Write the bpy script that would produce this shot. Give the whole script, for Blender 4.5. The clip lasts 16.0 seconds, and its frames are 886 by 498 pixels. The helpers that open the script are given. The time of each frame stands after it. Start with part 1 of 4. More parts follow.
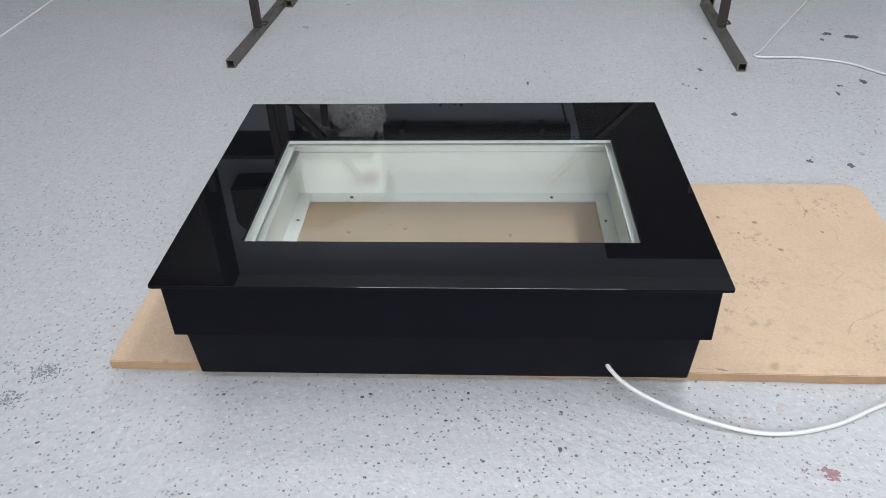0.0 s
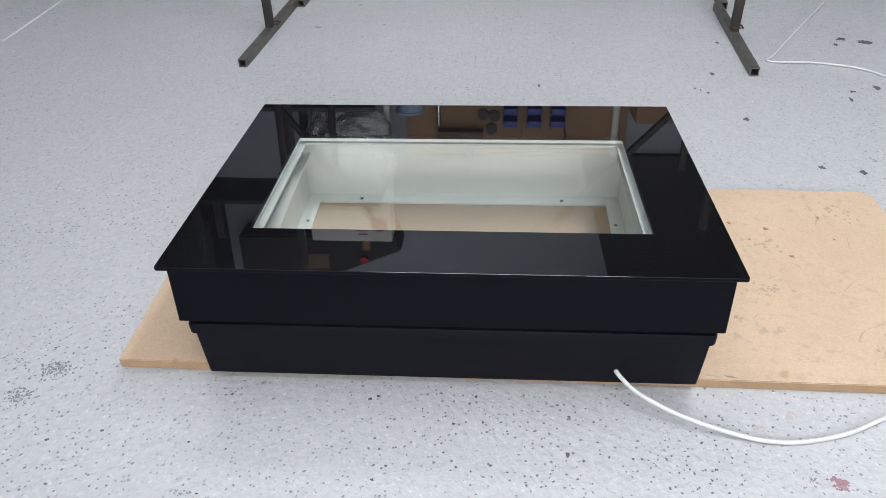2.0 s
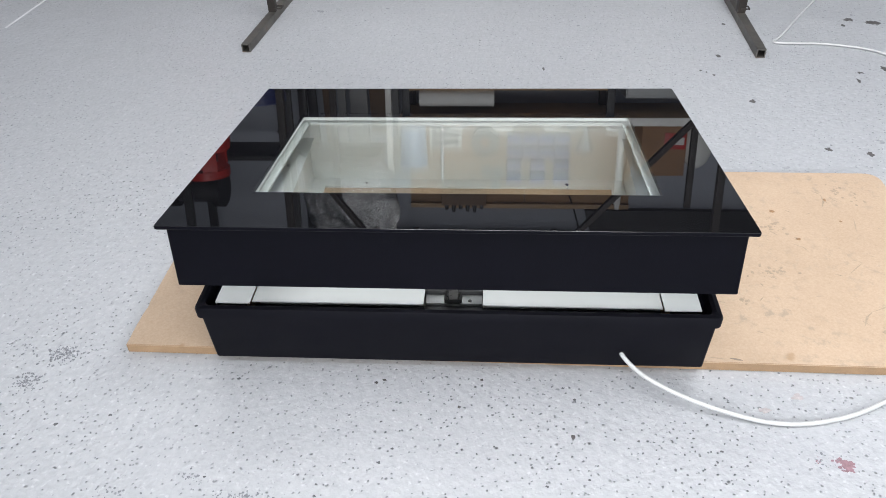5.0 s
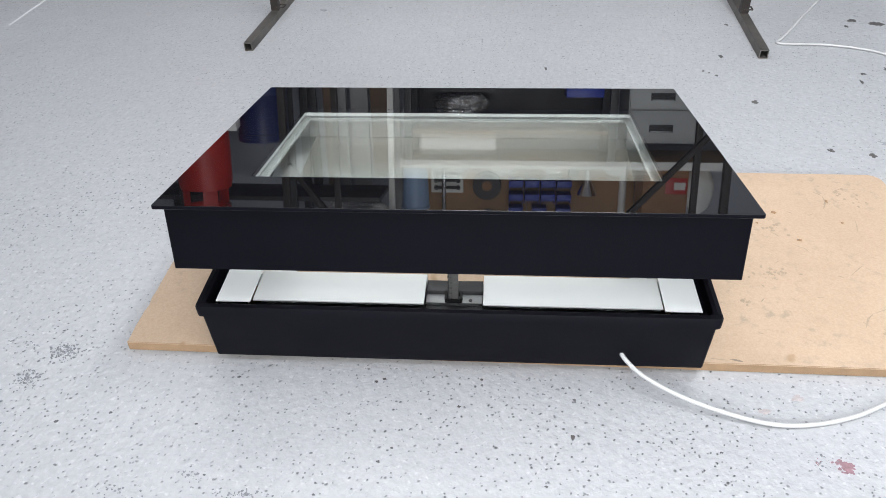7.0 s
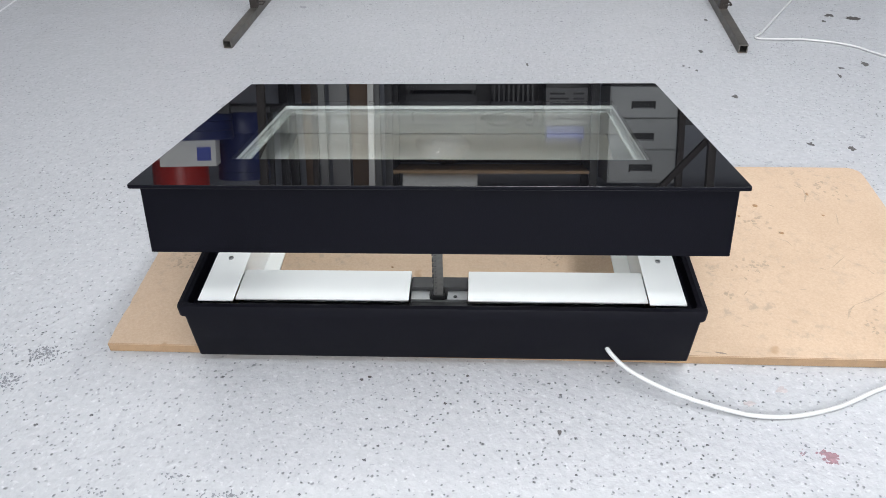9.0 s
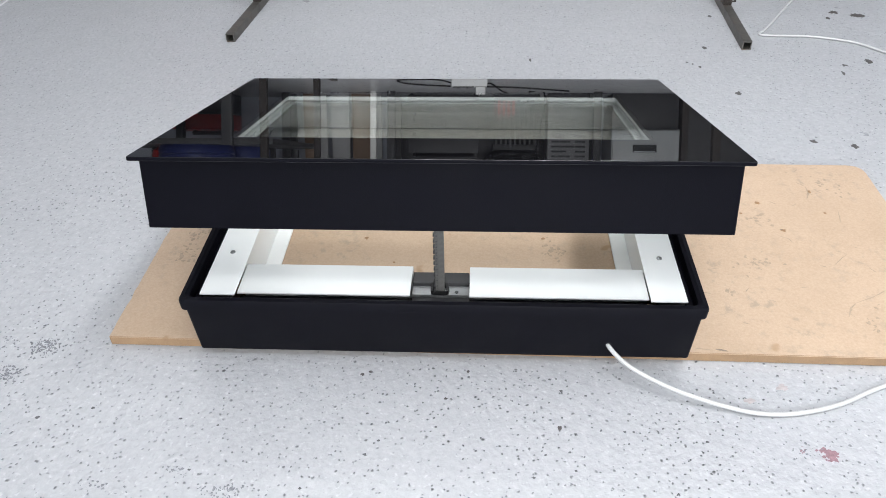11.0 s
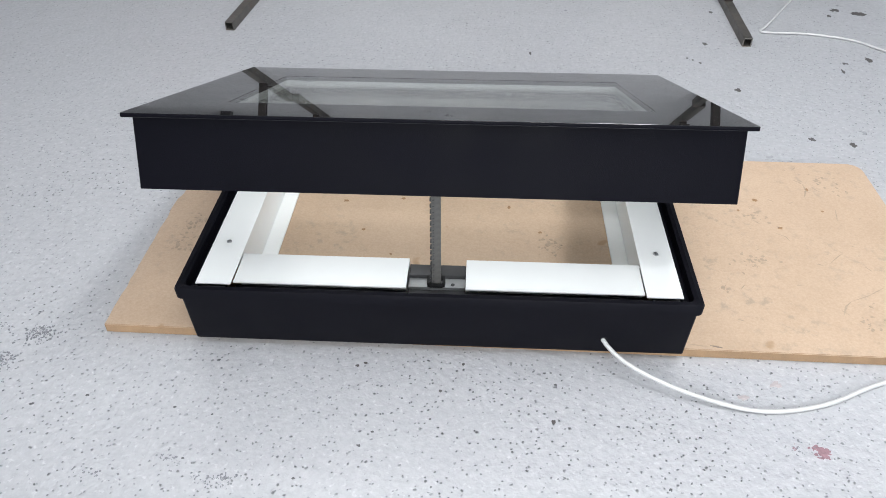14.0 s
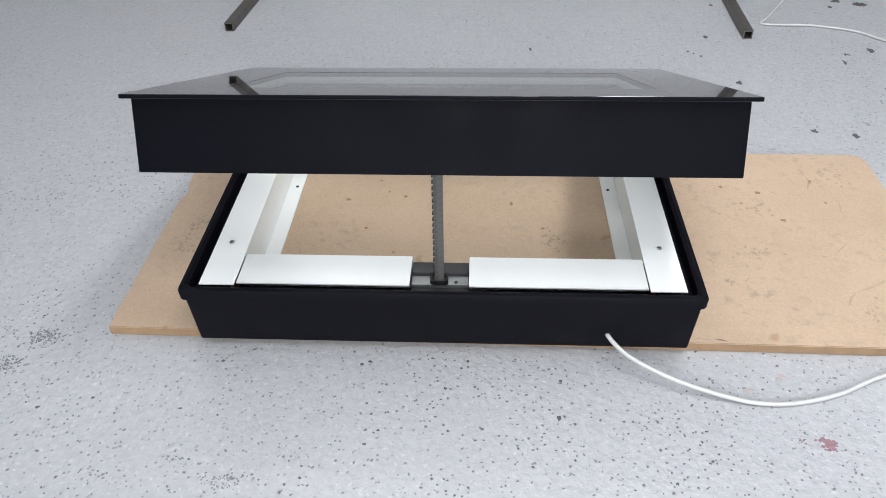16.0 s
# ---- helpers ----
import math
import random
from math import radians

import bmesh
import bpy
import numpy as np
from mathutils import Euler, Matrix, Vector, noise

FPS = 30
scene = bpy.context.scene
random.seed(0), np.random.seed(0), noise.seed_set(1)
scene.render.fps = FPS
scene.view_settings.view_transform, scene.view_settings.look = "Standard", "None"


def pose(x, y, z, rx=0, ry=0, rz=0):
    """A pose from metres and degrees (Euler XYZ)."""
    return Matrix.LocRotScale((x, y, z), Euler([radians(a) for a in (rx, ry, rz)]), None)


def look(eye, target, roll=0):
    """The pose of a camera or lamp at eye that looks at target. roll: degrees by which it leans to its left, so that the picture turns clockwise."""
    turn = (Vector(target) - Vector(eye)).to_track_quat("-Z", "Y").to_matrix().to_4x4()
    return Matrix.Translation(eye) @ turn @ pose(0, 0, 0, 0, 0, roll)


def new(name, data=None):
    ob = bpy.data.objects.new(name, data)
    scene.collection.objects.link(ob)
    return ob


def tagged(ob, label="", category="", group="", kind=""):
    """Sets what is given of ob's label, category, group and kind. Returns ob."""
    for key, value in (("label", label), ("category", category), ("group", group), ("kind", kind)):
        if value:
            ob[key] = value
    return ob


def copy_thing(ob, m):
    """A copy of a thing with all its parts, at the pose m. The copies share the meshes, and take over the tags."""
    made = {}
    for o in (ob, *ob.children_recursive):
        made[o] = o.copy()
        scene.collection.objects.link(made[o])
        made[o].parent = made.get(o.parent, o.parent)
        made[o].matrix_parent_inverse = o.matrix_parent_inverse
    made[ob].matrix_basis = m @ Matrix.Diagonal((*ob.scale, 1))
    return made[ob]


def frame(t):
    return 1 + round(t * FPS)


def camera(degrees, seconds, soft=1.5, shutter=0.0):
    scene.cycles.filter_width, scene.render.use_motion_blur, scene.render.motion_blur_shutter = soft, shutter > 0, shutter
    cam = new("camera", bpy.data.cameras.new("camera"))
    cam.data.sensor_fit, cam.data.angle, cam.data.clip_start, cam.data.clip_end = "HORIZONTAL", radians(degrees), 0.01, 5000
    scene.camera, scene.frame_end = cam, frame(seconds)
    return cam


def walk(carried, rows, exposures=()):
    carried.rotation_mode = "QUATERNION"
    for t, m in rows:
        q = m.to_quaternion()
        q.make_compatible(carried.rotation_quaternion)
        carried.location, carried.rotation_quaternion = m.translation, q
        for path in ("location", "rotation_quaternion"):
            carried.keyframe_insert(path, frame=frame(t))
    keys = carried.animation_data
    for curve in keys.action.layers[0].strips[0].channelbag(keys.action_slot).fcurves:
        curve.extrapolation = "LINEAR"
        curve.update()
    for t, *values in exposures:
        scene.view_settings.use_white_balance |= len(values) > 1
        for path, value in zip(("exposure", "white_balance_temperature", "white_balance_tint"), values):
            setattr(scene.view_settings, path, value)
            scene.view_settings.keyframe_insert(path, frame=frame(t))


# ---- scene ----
cam = camera(60.3, 16.0, soft=0.9)
PATH = [
    (0, (0.0645, -0.8633, 0.9060), (-0.0368, 0.7425, -0.2818), -1.88),
    (0.5, (0.0632, -0.8608, 0.9098), (-0.0416, 0.7417, -0.2823), -2.15),
    (1, (0.0621, -0.8616, 0.9089), (-0.0465, 0.7400, -0.2839), -1.89),
    (1.5, (0.0625, -0.8607, 0.9094), (-0.0569, 0.7425, -0.2803), -1.81),
    (2, (0.0616, -0.8603, 0.9107), (-0.0604, 0.7438, -0.2775), -1.59),
    (2.5, (0.0614, -0.8604, 0.9098), (-0.0601, 0.7354, -0.2895), -1.90),
    (3, (0.0630, -0.8607, 0.9099), (-0.0612, 0.7331, -0.2919), -2.18),
    (3.5, (0.0630, -0.8601, 0.9095), (-0.0633, 0.7290, -0.2983), -2.34),
    (4, (0.0614, -0.8616, 0.9086), (-0.0701, 0.7238, -0.3036), -1.99),
    (6.5, (0.0623, -0.8608, 0.9084), (-0.0774, 0.7154, -0.3147), -2.53),
    (7, (0.0640, -0.8610, 0.9087), (-0.0763, 0.7178, -0.3110), -2.03),
    (7.5, (0.0603, -0.8598, 0.9086), (-0.0698, 0.7185, -0.3128), -1.65),
    (8, (0.0609, -0.8594, 0.9076), (-0.0531, 0.7176, -0.3172), -1.06),
    (8.5, (0.0600, -0.8572, 0.9037), (-0.0151, 0.7186, -0.3255), -0.85),
    (9, (0.0604, -0.8581, 0.9024), (-0.0333, 0.7204, -0.3222), -1.64),
    (11.5, (0.0612, -0.8580, 0.9035), (-0.0367, 0.7112, -0.3327), -1.34),
    (12, (0.0626, -0.8591, 0.9030), (-0.0254, 0.7107, -0.3332), -1.13),
    (12.5, (0.0627, -0.8586, 0.9039), (-0.0230, 0.7097, -0.3342), -1.25),
    (13, (0.0629, -0.8583, 0.9033), (-0.0261, 0.7102, -0.3344), -0.89),
    (13.5, (0.0625, -0.8571, 0.9030), (-0.0237, 0.7052, -0.3426), -0.40),
    (14, (0.0611, -0.8571, 0.9032), (-0.0289, 0.7008, -0.3477), -0.35),
    (14.5, (0.0604, -0.8574, 0.9025), (-0.0323, 0.6989, -0.3503), -0.74),
    (15, (0.0636, -0.8582, 0.9010), (-0.0319, 0.6985, -0.3509), -1.26),
    (15.5, (0.0625, -0.8589, 0.9014), (-0.0342, 0.6964, -0.3522), -1.60),
    (16, (0.0619, -0.8567, 0.9015), (-0.0366, 0.6976, -0.3532), -1.43),
]
walk(cam, [(t, look(eye, target, roll)) for t, eye, target, roll in PATH], ((0, -1.44), (1.5, -1.32), (3.5, -1.23), (7, -1.15), (9, -1.15), (12.5, -1.17), (14.5, -1.29), (16, -1.39)))

# ---------- world and lights ----------
world = bpy.data.worlds.new("world")
scene.world = world
world.use_nodes = True
world.node_tree.nodes["Background"].inputs[0].default_value = (0.85, 0.92, 1.0, 1)
world.node_tree.nodes["Background"].inputs[1].default_value = 0.03


def tube_light(x, y, z, length, power, turn=0.0):
    data = bpy.data.lights.new("tube_glow", "AREA")
    data.shape, data.size, data.size_y = "RECTANGLE", length, 0.30
    data.energy, data.color = power, (0.96, 0.98, 1.0)
    ob = new("tube_glow", data)
    ob.matrix_world = pose(x, y, z, 0, 0, turn)
    return ob


# all out of view; the last two are added to brighten the far wall
LAMPS = ((0.92, 0.05, 2.66, 1.2, 106, 90), (0.40, -1.20, 2.66, 1.2, 54, 0), (-0.55, 1.35, 2.66, 1.5, 38, 0), (-1.4, 2.8, 2.66, 1.5, 18, 0), (-0.4, 2.8, 2.66, 1.5, 30, 0))
for lamp in LAMPS:
    tube_light(*lamp)
# unseen window added behind the camera, to light the hatch well from the front
front_light = bpy.data.lights.new("window_daylight", "AREA")
front_light.shape, front_light.size, front_light.size_y, front_light.energy, front_light.color = "RECTANGLE", 2.3, 1.05, 310, (0.95, 0.98, 1.0)
new("window_daylight", front_light).matrix_world = look((0.35, -3.22, 1.62), (0.35, 0.0, 1.55))


# ---------- materials ----------
def nodes_of(name):
    m = bpy.data.materials.new(name)
    m.use_nodes = True
    nt = m.node_tree
    return m, nt, nt.nodes["Principled BSDF"]


def ramp(nt, source, stops):
    r = nt.nodes.new("ShaderNodeValToRGB")
    while len(r.color_ramp.elements) < len(stops):
        r.color_ramp.elements.new(0.5)
    for e, (p, c) in zip(r.color_ramp.elements, stops):
        e.position, e.color = p, (*c, 1) if len(c) == 3 else c
    nt.links.new(source, r.inputs[0])
    return r.outputs[0]


def grain(nt, scale, detail=4.0, rough=0.6, stretch=(1, 1, 1)):
    tc = nt.nodes.new("ShaderNodeTexCoord")
    mp = nt.nodes.new("ShaderNodeMapping")
    mp.inputs["Scale"].default_value = stretch
    n = nt.nodes.new("ShaderNodeTexNoise")
    n.inputs["Scale"].default_value, n.inputs["Detail"].default_value, n.inputs["Roughness"].default_value = scale, detail, rough
    nt.links.new(tc.outputs["Object"], mp.inputs[0])
    nt.links.new(mp.outputs[0], n.inputs["Vector"])
    return n.outputs[0]


def mix(nt, fac, a, b, mode="MIX"):
    x = nt.nodes.new("ShaderNodeMix")
    x.data_type, x.blend_type = "RGBA", mode
    for i, v in ((0, fac), (6, a), (7, b)):
        if isinstance(v, (int, float)):
            x.inputs[i].default_value = v
        elif isinstance(v, tuple):
            x.inputs[i].default_value = (*v, 1)
        else:
            nt.links.new(v, x.inputs[i])
    return x.outputs[2]


def bump(nt, bsdf, height, strength, distance):
    b = nt.nodes.new("ShaderNodeBump")
    b.inputs["Strength"].default_value, b.inputs["Distance"].default_value = strength, distance
    nt.links.new(height, b.inputs["Height"])
    nt.links.new(b.outputs[0], bsdf.inputs["Normal"])


def plain(name, col, rough=0.5, metal=0.0, vary=0.15, scale=14.0, bumpy=0.0, fine=180.0, coat=0.0, spec=0.5):
    """A surface of one paint or metal with uneven tone and fine relief."""
    m, nt, b = nodes_of(name)
    n1, n2 = grain(nt, scale), grain(nt, fine, 3.0)
    lo, hi = tuple(c * (1 - vary) for c in col), tuple(min(1, c * (1 + vary)) for c in col)
    c = ramp(nt, n1, [(0.3, lo), (0.7, hi)])
    c = mix(nt, 0.25, c, ramp(nt, n2, [(0.35, lo), (0.65, hi)]))
    nt.links.new(c, b.inputs["Base Color"])
    r = ramp(nt, n1, [(0.3, (rough * 0.85,) * 3), (0.7, (min(1, rough * 1.15),) * 3)])
    nt.links.new(r, b.inputs["Roughness"])
    b.inputs["Metallic"].default_value = metal
    b.inputs["Coat Weight"].default_value = coat
    b.inputs["Specular IOR Level"].default_value = spec
    if bumpy:
        bump(nt, b, n2, bumpy, 0.002)
    return m


def floor_paint():
    """Pale grey floor paint, rolled over pitted concrete, with many small dark chips, scuffs and painted glints."""
    m, nt, b = nodes_of("floor_paint")
    tc = nt.nodes.new("ShaderNodeTexCoord")
    base = ramp(nt, grain(nt, 1.3, 5), [(0.3, (0.365, 0.371, 0.388)), (0.7, (0.415, 0.420, 0.438))])
    base = mix(nt, 0.5, base, ramp(nt, grain(nt, 26, 5, 0.7), [(0.3, (0.330, 0.336, 0.354)), (0.5, (0.368, 0.373, 0.392)), (0.72, (0.462, 0.464, 0.478))]))
    base = mix(nt, 0.55, base, ramp(nt, grain(nt, 80, 3, 0.6), [(0.28, (0.335, 0.339, 0.356)), (0.47, (0.395, 0.399, 0.417)), (0.75, (0.470, 0.472, 0.486))]))
    mask = None
    warp = nt.nodes.new("ShaderNodeTexNoise")
    warp.inputs["Scale"].default_value, warp.inputs["Detail"].default_value = 90, 2
    nt.links.new(tc.outputs["Object"], warp.inputs["Vector"])
    off = nt.nodes.new("ShaderNodeVectorMath")
    off.operation = "MULTIPLY_ADD"
    off.inputs[1].default_value = (0.007, 0.007, 0.007)
    nt.links.new(warp.outputs["Color"], off.inputs[0])
    nt.links.new(tc.outputs["Object"], off.inputs[2])
    for scale, size, keep in ((34, 0.12, 0.62), (72, 0.20, 0.50), (130, 0.27, 0.54)):
        v = nt.nodes.new("ShaderNodeTexVoronoi")
        v.inputs["Scale"].default_value = scale
        nt.links.new(off.outputs[0], v.inputs["Vector"])
        near = ramp(nt, v.outputs["Distance"], [(size * 0.35, (1, 1, 1)), (size, (0, 0, 0))])
        some = ramp(nt, v.outputs["Color"], [(keep, (0, 0, 0)), (keep + 0.02, (1, 1, 1))])
        s = mix(nt, 1.0, near, some, "MULTIPLY")
        mask = s if mask is None else mix(nt, 1.0, mask, s, "LIGHTEN")
    patchy = ramp(nt, grain(nt, 3.5, 4), [(0.34, (0.35, 0.35, 0.35)), (0.62, (1, 1, 1))])
    chips = mix(nt, 1.0, mask, patchy, "MULTIPLY")
    scuff = ramp(nt, grain(nt, 38, 6, 0.75, (1, 2.2, 1)), [(0.625, (0, 0, 0)), (0.69, (0.6, 0.6, 0.6))])
    # small bright glints of the bumpy paint, painted into its colour
    paint_glint = ramp(nt, grain(nt, 120, 2, 0.5), [(0.60, (0, 0, 0)), (0.76, (0.4, 0.4, 0.4))])
    base = mix(nt, paint_glint, base, (0.66, 0.66, 0.67))
    col = mix(nt, chips, base, (0.085, 0.088, 0.095))
    col = mix(nt, scuff, col, (0.17, 0.18, 0.19))
    nt.links.new(col, b.inputs["Base Color"])
    nt.links.new(ramp(nt, grain(nt, 9, 4), [(0.3, (0.27,) * 3), (0.7, (0.42,) * 3)]), b.inputs["Roughness"])
    h = mix(nt, 0.30, mix(nt, 0.45, grain(nt, 48, 2, 0.5), grain(nt, 100, 2, 0.5)), ramp(nt, chips, [(0.0, (1, 1, 1)), (1.0, (0, 0, 0))]))
    bump(nt, b, h, 0.85, 0.006)
    return m


def board_wood():
    """Raw fibreboard: even tan with fine fibres, brown knots of glue and grey scuffs."""
    m, nt, b = nodes_of("fibreboard")
    c = ramp(nt, grain(nt, 5, 4), [(0.3, (0.415, 0.304, 0.214)), (0.7, (0.505, 0.378, 0.276))])
    c = mix(nt, 0.4, c, ramp(nt, grain(nt, 240, 3, 0.7), [(0.3, (0.384, 0.262, 0.167)), (0.7, (0.551, 0.409, 0.297))]))
    spots = ramp(nt, grain(nt, 17, 2, 0.5), [(0.73, (0, 0, 0)), (0.77, (0.6, 0.6, 0.6))])
    c = mix(nt, spots, c, (0.30, 0.175, 0.085))
    dust = ramp(nt, grain(nt, 46, 5, 0.75), [(0.54, (0, 0, 0)), (0.66, (0.65, 0.65, 0.65))])
    zone = ramp(nt, grain(nt, 3.2, 2), [(0.42, (0.12, 0.12, 0.12)), (0.58, (1, 1, 1))])
    c = mix(nt, mix(nt, 1.0, dust, zone, "MULTIPLY"), c, (0.30, 0.245, 0.19))
    nt.links.new(c, b.inputs["Base Color"])
    b.inputs["Roughness"].default_value = 0.62
    bump(nt, b, grain(nt, 300, 3), 0.15, 0.001)
    return m


def sheet_glass(name, tint):
    """Float glass seen as a thin sheet: clear, with gloss that grows towards grazing angles."""
    m, nt, b = nodes_of(name)
    lw = nt.nodes.new("ShaderNodeLayerWeight")
    lw.inputs[0].default_value = 0.5
    power = nt.nodes.new("ShaderNodeMath")
    power.operation, power.inputs[1].default_value = "POWER", 3.7
    scale = nt.nodes.new("ShaderNodeMath")
    scale.operation, scale.inputs[1].default_value, scale.inputs[2].default_value = "MULTIPLY_ADD", 0.93, 0.048
    nt.links.new(lw.outputs["Facing"], power.inputs[0])
    nt.links.new(power.outputs[0], scale.inputs[0])
    clear, gloss, mixed = nt.nodes.new("ShaderNodeBsdfTransparent"), nt.nodes.new("ShaderNodeBsdfGlossy"), nt.nodes.new("ShaderNodeMixShader")
    clear.inputs[0].default_value = (*tint, 1)
    nt.links.new(ramp(nt, grain(nt, 5, 6, 0.7), [(0.45, (0.008,) * 3), (0.75, (0.05,) * 3)]), gloss.inputs["Roughness"])
    nt.links.new(scale.outputs[0], mixed.inputs[0])
    nt.links.new(clear.outputs[0], mixed.inputs[1])
    nt.links.new(gloss.outputs[0], mixed.inputs[2])
    nt.links.new(mixed.outputs[0], nt.nodes["Material Output"].inputs[0])
    return m


def clear_body(name, tint):
    m, nt, b = nodes_of(name)
    clear = nt.nodes.new("ShaderNodeBsdfTransparent")
    clear.inputs[0].default_value = (*tint, 1)
    nt.links.new(clear.outputs[0], nt.nodes["Material Output"].inputs[0])
    return m


def clear_film():
    """Thin crumpled clear film: mostly seen through, with sharp glints on its folds."""
    m, nt, b = nodes_of("crumpled_clear_film")
    clear, gloss, mixed = nt.nodes.new("ShaderNodeBsdfTransparent"), nt.nodes.new("ShaderNodeBsdfGlossy"), nt.nodes.new("ShaderNodeMixShader")
    clear.inputs[0].default_value = (0.80, 0.81, 0.82, 1)
    gloss.inputs["Roughness"].default_value = 0.24
    mixed.inputs[0].default_value = 0.6
    bp = nt.nodes.new("ShaderNodeBump")
    bp.inputs["Strength"].default_value, bp.inputs["Distance"].default_value = 0.9, 0.03
    nt.links.new(grain(nt, 22, 4, 0.6), bp.inputs["Height"])
    nt.links.new(bp.outputs[0], gloss.inputs["Normal"])
    nt.links.new(clear.outputs[0], mixed.inputs[1])
    nt.links.new(gloss.outputs[0], mixed.inputs[2])
    nt.links.new(mixed.outputs[0], nt.nodes["Material Output"].inputs[0])
    return m


def black_glass():
    m, nt, b = nodes_of("black_enamelled_glass")
    b.inputs["Base Color"].default_value = (0.004, 0.004, 0.005, 1)
    b.inputs["IOR"].default_value = 1.55
    smear = ramp(nt, grain(nt, 5, 6, 0.7), [(0.45, (0.008,) * 3), (0.75, (0.045,) * 3)])
    nt.links.new(smear, b.inputs["Roughness"])
    return m


def steel():
    """Bare square tube: grey mill finish, brown with old rust in places."""
    m, nt, b = nodes_of("bare_steel")
    c = ramp(nt, grain(nt, 9, 6, 0.7), [(0.35, (0.11, 0.105, 0.098)), (0.55, (0.175, 0.165, 0.15)), (0.70, (0.15, 0.09, 0.055))])
    nt.links.new(c, b.inputs["Base Color"])
    b.inputs["Metallic"].default_value, b.inputs["Roughness"].default_value = 0.75, 0.48
    bump(nt, b, grain(nt, 160, 4), 0.2, 0.001)
    return m


FLOOR, BOARD, STEEL = floor_paint(), board_wood(), steel()
PANE, PANE_BODY, FRIT = sheet_glass("clear_glass", (0.975, 1.0, 0.98)), clear_body("glass_edge", (1.0, 1.0, 1.0)), black_glass()
CUT_EDGE = plain("sawn_fibreboard_edge", (0.31, 0.20, 0.115), 0.75, 0, 0.18, 40, 0.2, 400)
SATIN_BLACK = plain("black_powder_coat", (0.0034, 0.0034, 0.0060), 0.58, 0, 0.12, 10, 0.12, 700, spec=0.06)
BLACK_PLASTIC = plain("black_moulded_plastic", (0.0042, 0.0042, 0.0070), 0.54, 0, 0.12, 12, 0.15, 500, spec=0.09)
WHITE_COAT = plain("white_powder_coat", (0.81, 0.825, 0.82), 0.38, 0, 0.03, 5, 0.05, 600)
TRIM = plain("pale_trim", (0.50, 0.52, 0.51), 0.5, 0, 0.05)
SPACER = plain("grey_spacer", (0.46, 0.48, 0.48), 0.5, 0, 0.05)
COVER = plain("dull_zinc", (0.34, 0.345, 0.35), 0.5, 0.5, 0.12, 40)
ALU = plain("mill_aluminium", (0.42, 0.43, 0.44), 0.38, 0.9, 0.1, 30)
CHAIN = plain("oiled_chain_steel", (0.075, 0.073, 0.07), 0.5, 0.0, 0.25, 90)
RUBBER = plain("black_rubber", (0.008, 0.008, 0.009), 0.75)
CABLE = plain("white_cable_sheath", (0.52, 0.52, 0.52), 0.42, 0, 0.05, 30)
WALL_NORTH = plain("blue_grey_wall_paint", (0.33, 0.35, 0.40), 0.7, 0, 0.1, 1.5, 0.2, 60)
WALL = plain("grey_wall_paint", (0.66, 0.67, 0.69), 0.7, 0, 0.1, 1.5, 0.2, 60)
# west wall paint, a darker grey than WALL
WALL_LOW = plain("darker_wall_paint", (0.33, 0.34, 0.36), 0.7, 0, 0.15, 2, 0.2, 60)
CEILING = plain("ceiling_paint", (0.86, 0.87, 0.88), 0.8, 0, 0.08, 1.2)
HARDBOARD = plain("brown_hardboard", (0.33, 0.20, 0.105), 0.65, 0, 0.12, 6, 0.1)
TIMBER = plain("bare_timber", (0.42, 0.28, 0.16), 0.6, 0, 0.2, 8, 0.1)
PALE = plain("pale_planed_timber", (0.80, 0.79, 0.76), 0.6, 0, 0.1, 8)
GREY_STEEL = plain("grey_stove_enamel", (0.40, 0.41, 0.41), 0.42, 0, 0.06, 8)
DARK = plain("dark_painted_metal", (0.03, 0.03, 0.032), 0.5, 0, 0.2, 8)
BLUE = plain("blue_plastic", (0.01, 0.035, 0.34), 0.35, 0, 0.1)
PALE_BLUE = plain("pale_blue_plastic", (0.30, 0.42, 0.62), 0.4, 0, 0.05)
RED = plain("red_paint", (0.42, 0.018, 0.012), 0.35, 0, 0.15)
WHITE = plain("white_plastic", (0.75, 0.75, 0.74), 0.4, 0, 0.04)
PAPER = plain("white_paper", (0.72, 0.72, 0.70), 0.7, 0, 0.04)
CARD = plain("brown_cardboard", (0.30, 0.17, 0.09), 0.75, 0, 0.1)
# stand uprights, braces, welds: rusty steel with their shade put into the colour
DARK_STEEL = plain("shaded_rusty_steel", (0.032, 0.026, 0.023), 0.6, 0.2, 0.35, 20, 0.2)
CHROME = plain("chrome", (0.75, 0.75, 0.76), 0.12, 1.0, 0.03)
FILM = clear_film()
DULL = plain("dull_grey_board", (0.30, 0.30, 0.30), 0.6, 0, 0.15, 8)
PRINT_GREY = plain("mid_grey_card", (0.17, 0.17, 0.175), 0.65, 0, 0.1, 12)
BROWN = plain("dark_brown_board", (0.15, 0.095, 0.058), 0.6, 0, 0.15, 8)
NAVY = plain("dark_blue_plastic", (0.006, 0.014, 0.09), 0.4, 0, 0.1)
MAGENTA = plain("magenta_print", (0.35, 0.06, 0.22), 0.6, 0, 0.05)
BLACK_BOARD = plain("matt_black_board", (0.008, 0.008, 0.009), 0.6, 0, 0.15)
GLOW, nt_, b_ = nodes_of("lamp_glow")
b_.inputs["Emission Color"].default_value, b_.inputs["Emission Strength"].default_value = (0.96, 0.98, 1, 1), 6


